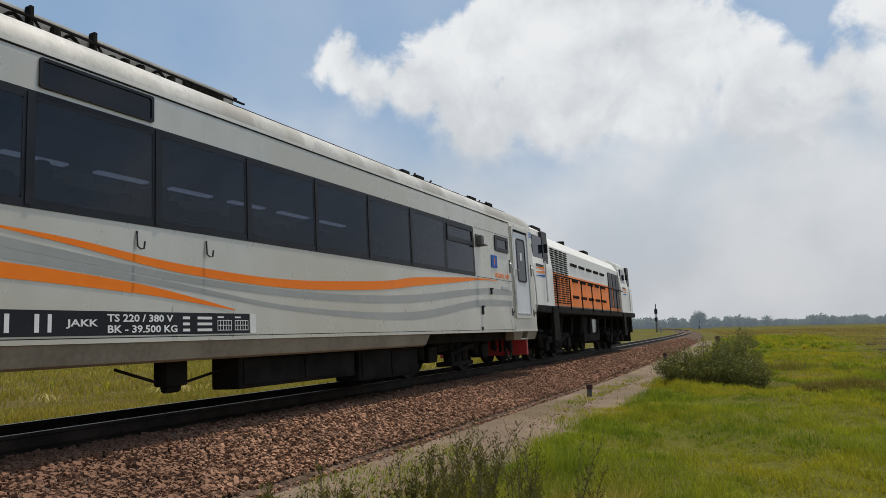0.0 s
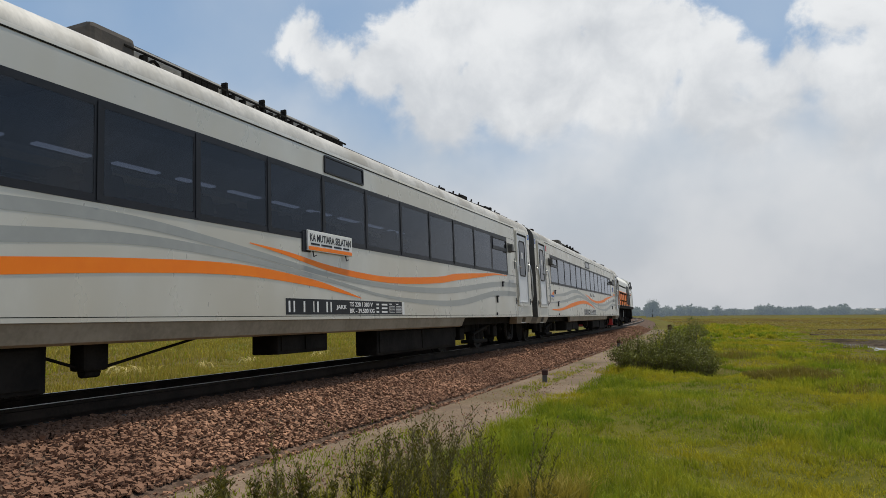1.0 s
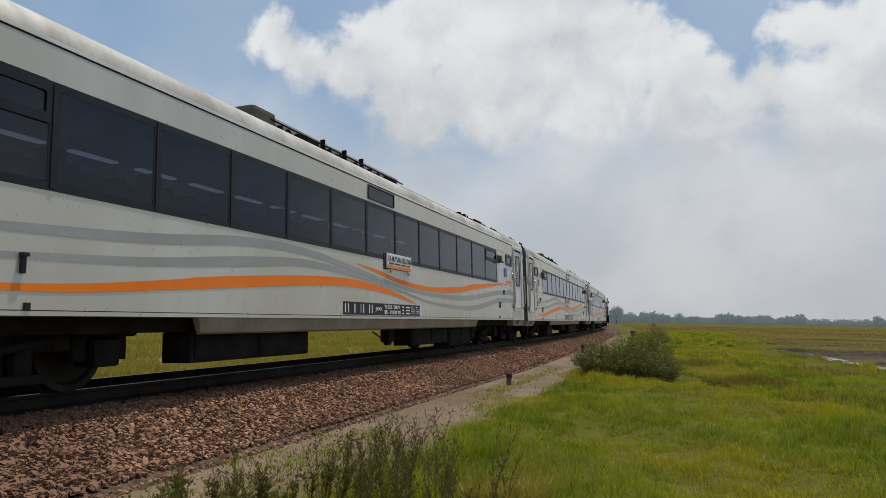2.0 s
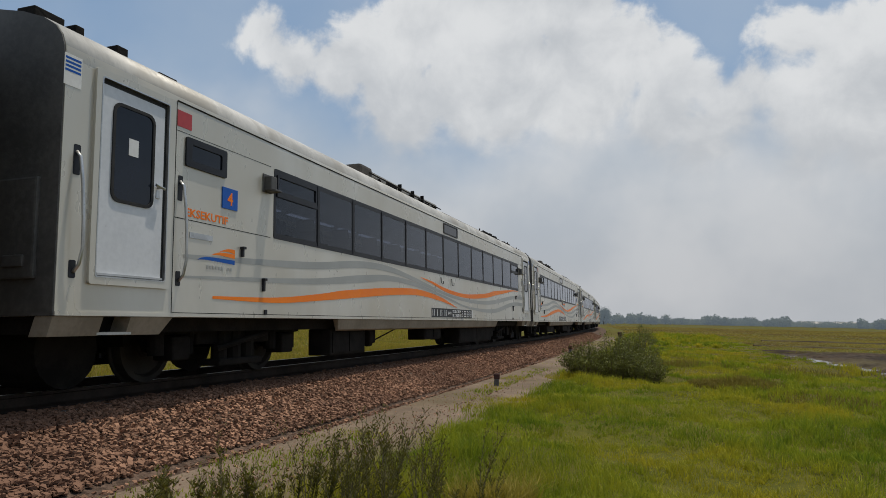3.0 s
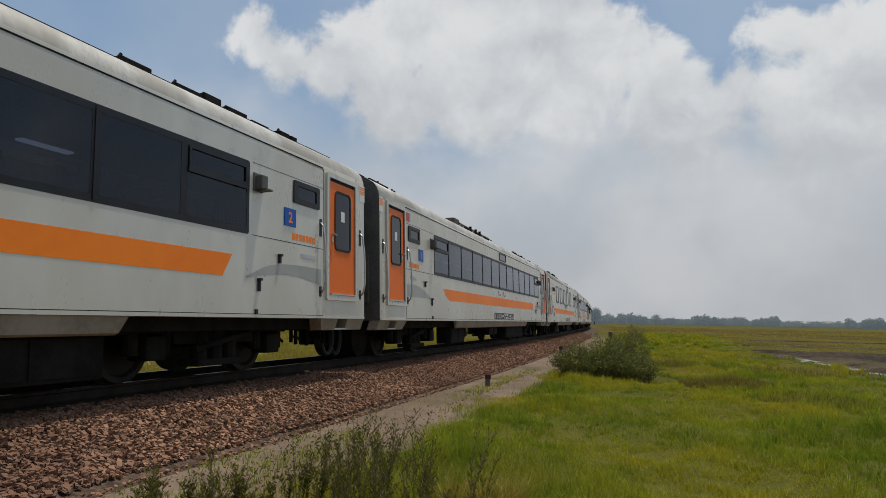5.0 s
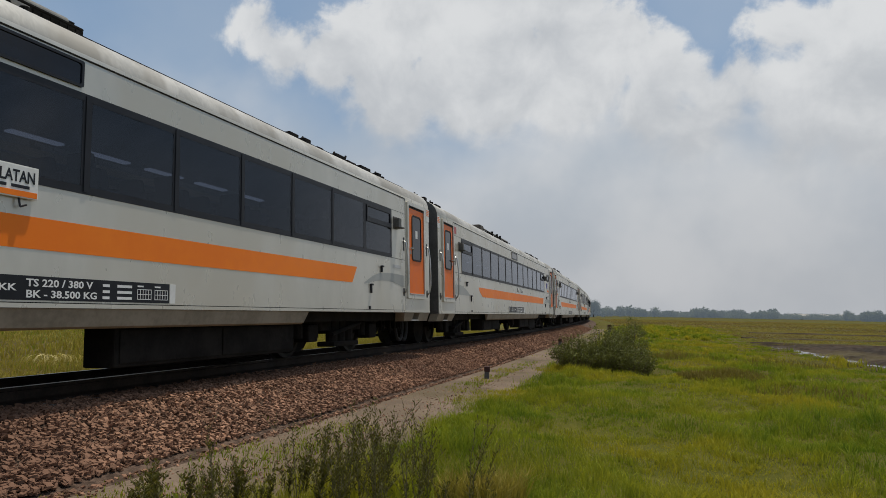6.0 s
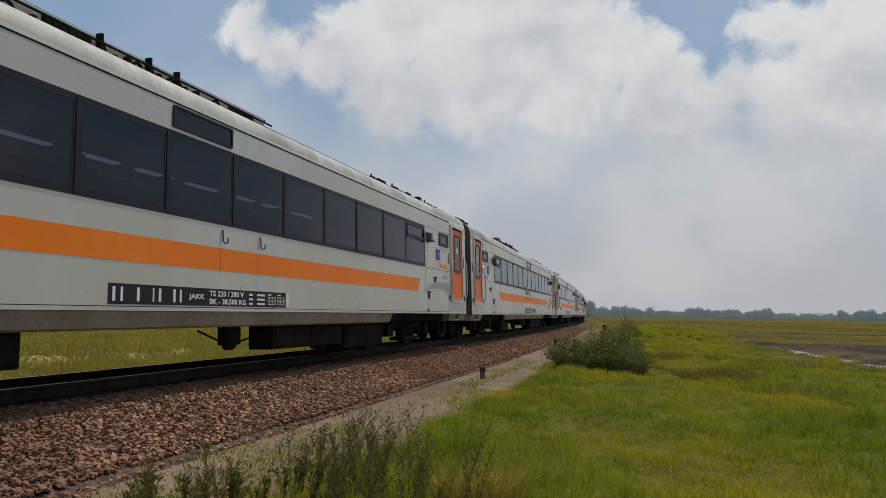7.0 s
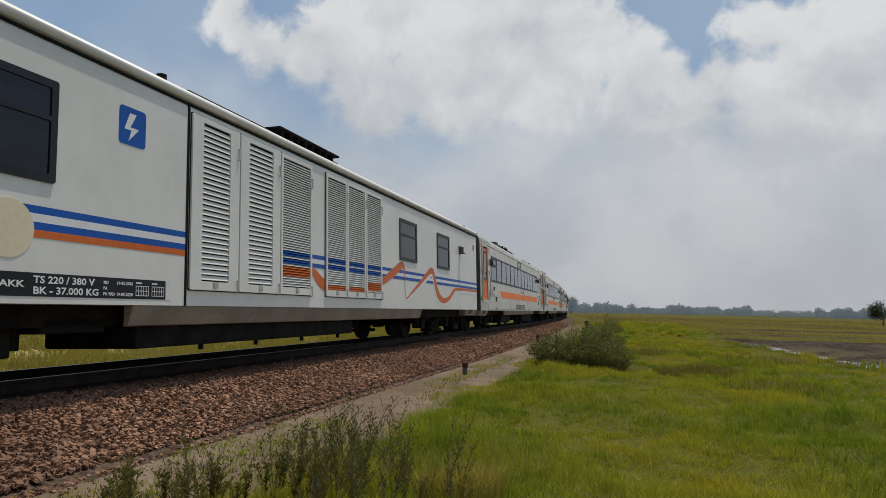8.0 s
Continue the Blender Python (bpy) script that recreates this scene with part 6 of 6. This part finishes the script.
def make_house(x, y, w, d, h, turn, wall):
    c = new("house")
    c.matrix_basis = pose(x, y, -0.05, 0, 0, turn)
    part("wall", boxed(-w / 2, w / 2, -d / 2, d / 2, 0, h), wall, c)
    bm = bmesh.new()
    vs = [bm.verts.new(p) for p in ((-w / 2 - 0.4, -d / 2 - 0.4, h), (w / 2 + 0.4, -d / 2 - 0.4, h), (w / 2 + 0.4, d / 2 + 0.4, h), (-w / 2 - 0.4, d / 2 + 0.4, h), (-w / 2 - 0.4, 0, h + 1.6), (w / 2 + 0.4, 0, h + 1.6))]
    for q in ((0, 1, 5, 4), (2, 3, 4, 5), (0, 4, 3), (1, 2, 5), (0, 3, 2, 1)):
        bm.faces.new([vs[i] for i in q])
    part("roof", bm, M["gear_pale"], c)
    part("window", boxed(-w * 0.3, -w * 0.1, -d / 2 - 0.03, -d / 2 + 0.05, 1.0, 2.1), M["frame"], c)
    part("door", boxed(w * 0.1, w * 0.25, -d / 2 - 0.03, -d / 2 + 0.05, 0.0, 2.1), M["frame"], c)
    tagged(c, "small distant house with a pitched roof among trees", "house", "far houses")


def make_paddies():
    """Muddy paddies with shallow water and low earth banks."""
    xs = np.concatenate([np.arange(2.5, 14, 0.16), np.arange(14, 60, 1.0)])
    ys = np.arange(11.0, 35.0, 0.2)
    gx, gy = np.meshgrid(xs, ys)
    px, py = gx.ravel(), gy.ravel()
    rnd = np.random.RandomState(9)
    # furrows and clods; the mud sinks under the water near the bank
    left = bank_edge(py)
    wet = np.exp(-((px - left - 0.9) / 0.9) ** 2)
    z = 0.025 + 0.035 * np.sin(px * 2.2 + np.sin(py)) * np.sin(py * 2.9) + 0.03 * rnd.randn(len(px)) * 0.7 - 0.11 * wet + 0.055
    z = np.where(px < left - 0.3, -0.2, z)
    nx = len(xs)
    i, j = np.meshgrid(np.arange(nx - 1), np.arange(len(ys) - 1))
    a = (j * nx + i).ravel()
    faces = np.stack([a, a + 1, a + 1 + nx, a + nx], 1)
    tagged(new("paddy_mud", array_mesh("paddy_mud", np.stack([px, py, z], 1), faces, M["mud"])), "ploughed brown paddy mud", "paddy", kind="structure")
    bm = bmesh.new()
    bmesh.ops.create_grid(bm, x_segments=1, y_segments=1, size=1.0)
    for v in bm.verts:
        v.co = Vector((31 + v.co.x * 28.6, 23 + v.co.y * 11.8, -0.012))
    w = part("paddy_water", bm, M["water"])
    tagged(w, "shallow standing water between mud clods", "water", kind="structure")
    # earth banks between the fields
    for k, (y, x0, x1, h, slope, mat) in enumerate(((35.2, 2.6, 90, 0.13, -0.03, "mud"), (43.5, 3.4, 110, 0.12, -0.03, "mud"), (57, 5, 140, 0.16, -0.03, "mud"), (80, 8, 180, 0.10, -0.02, "mud"))):
        n = 60
        rows = []
        for i in range(n + 1):
            x = x0 + (x1 - x0) * i / n
            yy = y + slope * (x - x0) + 0.15 * math.sin(x * 0.7 + k)
            zz = h + 0.02 * math.sin(x * 1.9 + k)
            for dy, f in ((-0.45, -0.15), (-0.2, zz), (0.2, zz * 1.02), (0.5, -0.15)):
                rows.append((x, yy + dy, f))
        faces = [(i * 4 + j, i * 4 + j + 4, i * 4 + j + 5, i * 4 + j + 1) for i in range(n) for j in range(3)]
        tagged(new("earth_bank", array_mesh("earth_bank", rows, faces, M[mat], True)), "low earth bank between the fields", "bank", kind="structure")


def make_post(x, y, h, w, turn, label):
    p = new("marker_post")
    p.matrix_basis = pose(x, y, -0.02, 0, 1.5, turn)
    part("shaft", boxed(-w / 2, w / 2, -w / 2, w / 2, 0, h * 0.62, 0.008), M["endwall"], p)
    part("head", boxed(-w * 0.62, w * 0.62, -w * 0.62, w * 0.62, h * 0.62, h, 0.012), M["post"], p, "rust red painted head")
    tagged(p, label, "marker post", "marker posts")


def make_signal():
    x, y = -154 * math.sin(radians(9.85)), 154 * math.cos(radians(9.85))
    s = new("railway_signal")
    s.matrix_basis = pose(x, y, 0.1, 0, 0, 10)
    part("mast", rod(bmesh.new(), (0, 0, 0), (0, 0, 6.1), 0.13, 10, 0.10), M["gear"], s)
    part("signal_head", boxed(-0.32, 0.32, -0.22, 0.1, 3.9, 5.0, 0.05), M["frame"], s)
    part("lower_head", boxed(-0.3, 0.3, -0.22, 0.1, 2.4, 3.2, 0.05), M["frame"], s)
    part("relay_box", boxed(0.5, 1.1, -0.3, 0.3, 0.0, 1.2, 0.04), M["gear_pale"], s)
    bm = bmesh.new()
    for dx in (-0.2, 0.2):
        rod(bm, (dx, 0.2, 0), (dx, 0.2, 5.0), 0.03, 6)
    for k in range(14):
        rod(bm, (-0.2, 0.2, 0.3 + 0.33 * k), (0.2, 0.2, 0.3 + 0.33 * k), 0.02, 5)
    part("ladder", bm, M["gear"], s)
    tagged(s, "slim dark railway signal mast beside the line", "signal")


def make_straw(x, y, ln, wd, count, seed):
    """Bent pale leaves of a dried clump, standing in the meadow grass."""
    rnd = np.random.RandomState(seed)
    px, py = x + rnd.uniform(-wd / 2, wd / 2, count), y + rnd.uniform(-ln / 2, ln / 2, count)
    blades("dry_leaf_clump", px, py, ground_height(px, py), rnd.uniform(0.16, 0.30, count), 0.035, M["straw"], "pale dried leaves standing in the meadow grass", seed, 1.2)


def motions():
    """The train runs away along the curve and gathers speed a little."""
    for ob, place in TRAIN:
        walk(ob, [(float(t), train_pose(START + place + SPEED * t + GAIN * t * t)) for t in np.linspace(0, SECONDS, 33)])


make_ground()
make_paddies()
make_track()
TRAIN = build_train()
stones("ballast_stones", 66000, -3.0, 16.0, 0.72, 2.45, 0.0218, 4, M["stone"], "reddish brown crushed ballast stones", 1.35)
stones("ballast_stones", 24000, 16.0, 60.0, 0.75, 2.45, 0.034, 5, M["stone"], "reddish brown crushed ballast stones", 1.5)
stones("ballast_stones", 5000, -12.0, -3.0, 0.72, 2.5, 0.036, 14, M["stone"], "reddish brown crushed ballast stones")
stones("between_rails", 5000, -3.0, 30.0, -1.3, 0.7, 0.036, 6, M["stone"], "dark ballast stones between the rails", 1.3)
stones("path_pebbles", 9000, -1.0, 30.0, 2.35, 3.8, 0.013, 8, M["stone"], "loose pebbles on the dirt path", 1.4, 0.012)
make_grass()
make_weeds()
make_bush(-2.2, 15.5, 0.55, 0.55, 0.66, 130, 1, "grey green leafy bush beside the dirt path")
make_bush(-1.62, 15.9, 0.64, 0.65, 0.84, 170, 2, "grey green leafy bush beside the dirt path")
make_bush(-1.25, 17.0, 0.55, 0.60, 1.10, 150, 3, "taller dark green bush behind the others")
make_bush(-0.92, 15.6, 0.42, 0.45, 0.58, 90, 4, "low grey green bush at the grass edge")
make_bush(-2.3, 38.0, 0.7, 0.6, 0.9, 60, 5, "small distant bush near the line")
make_tree(-124 * math.sin(radians(-15.5)), 124 * math.cos(radians(-15.5)), 3.7, 1.7, 8, "dark round tree standing alone in the fields", M["crown"])
# this tree takes the far leaves with the haze glow in them
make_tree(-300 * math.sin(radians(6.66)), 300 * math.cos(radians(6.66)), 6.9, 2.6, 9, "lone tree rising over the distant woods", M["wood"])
make_far_woods()
for az, d, w, m in ((-1.6, 540, 7, "white"), (-8.4, 560, 12, "gear_pale"), (-10.6, 550, 14, "gear_pale")):
    make_house(-d * math.sin(radians(az)), d * math.cos(radians(az)), w, 6, 2.6, az, M[m])
make_post(-3.58, 13.03, 0.26, 0.09, 20, "short concrete marker post with a rust red head")
make_post(-4.55, 27.6, 0.32, 0.12, 5, "short concrete marker post further along the path")
make_post(-3.7, 39.0, 0.75, 0.16, 12, "weathered stump of a post near the line")
make_signal()
make_straw(-13.3, 11.9, 1.5, 0.8, 90, 1)
for k, (x, y) in enumerate(((-13.9, 16.9), (-12.6, 18.8), (-13.6, 20.3), (-11.9, 22.4), (-14.8, 9.6), (-13.0, 14.2))):
    make_straw(x, y, 0.7, 0.5, 22, 10 + k)
motions()
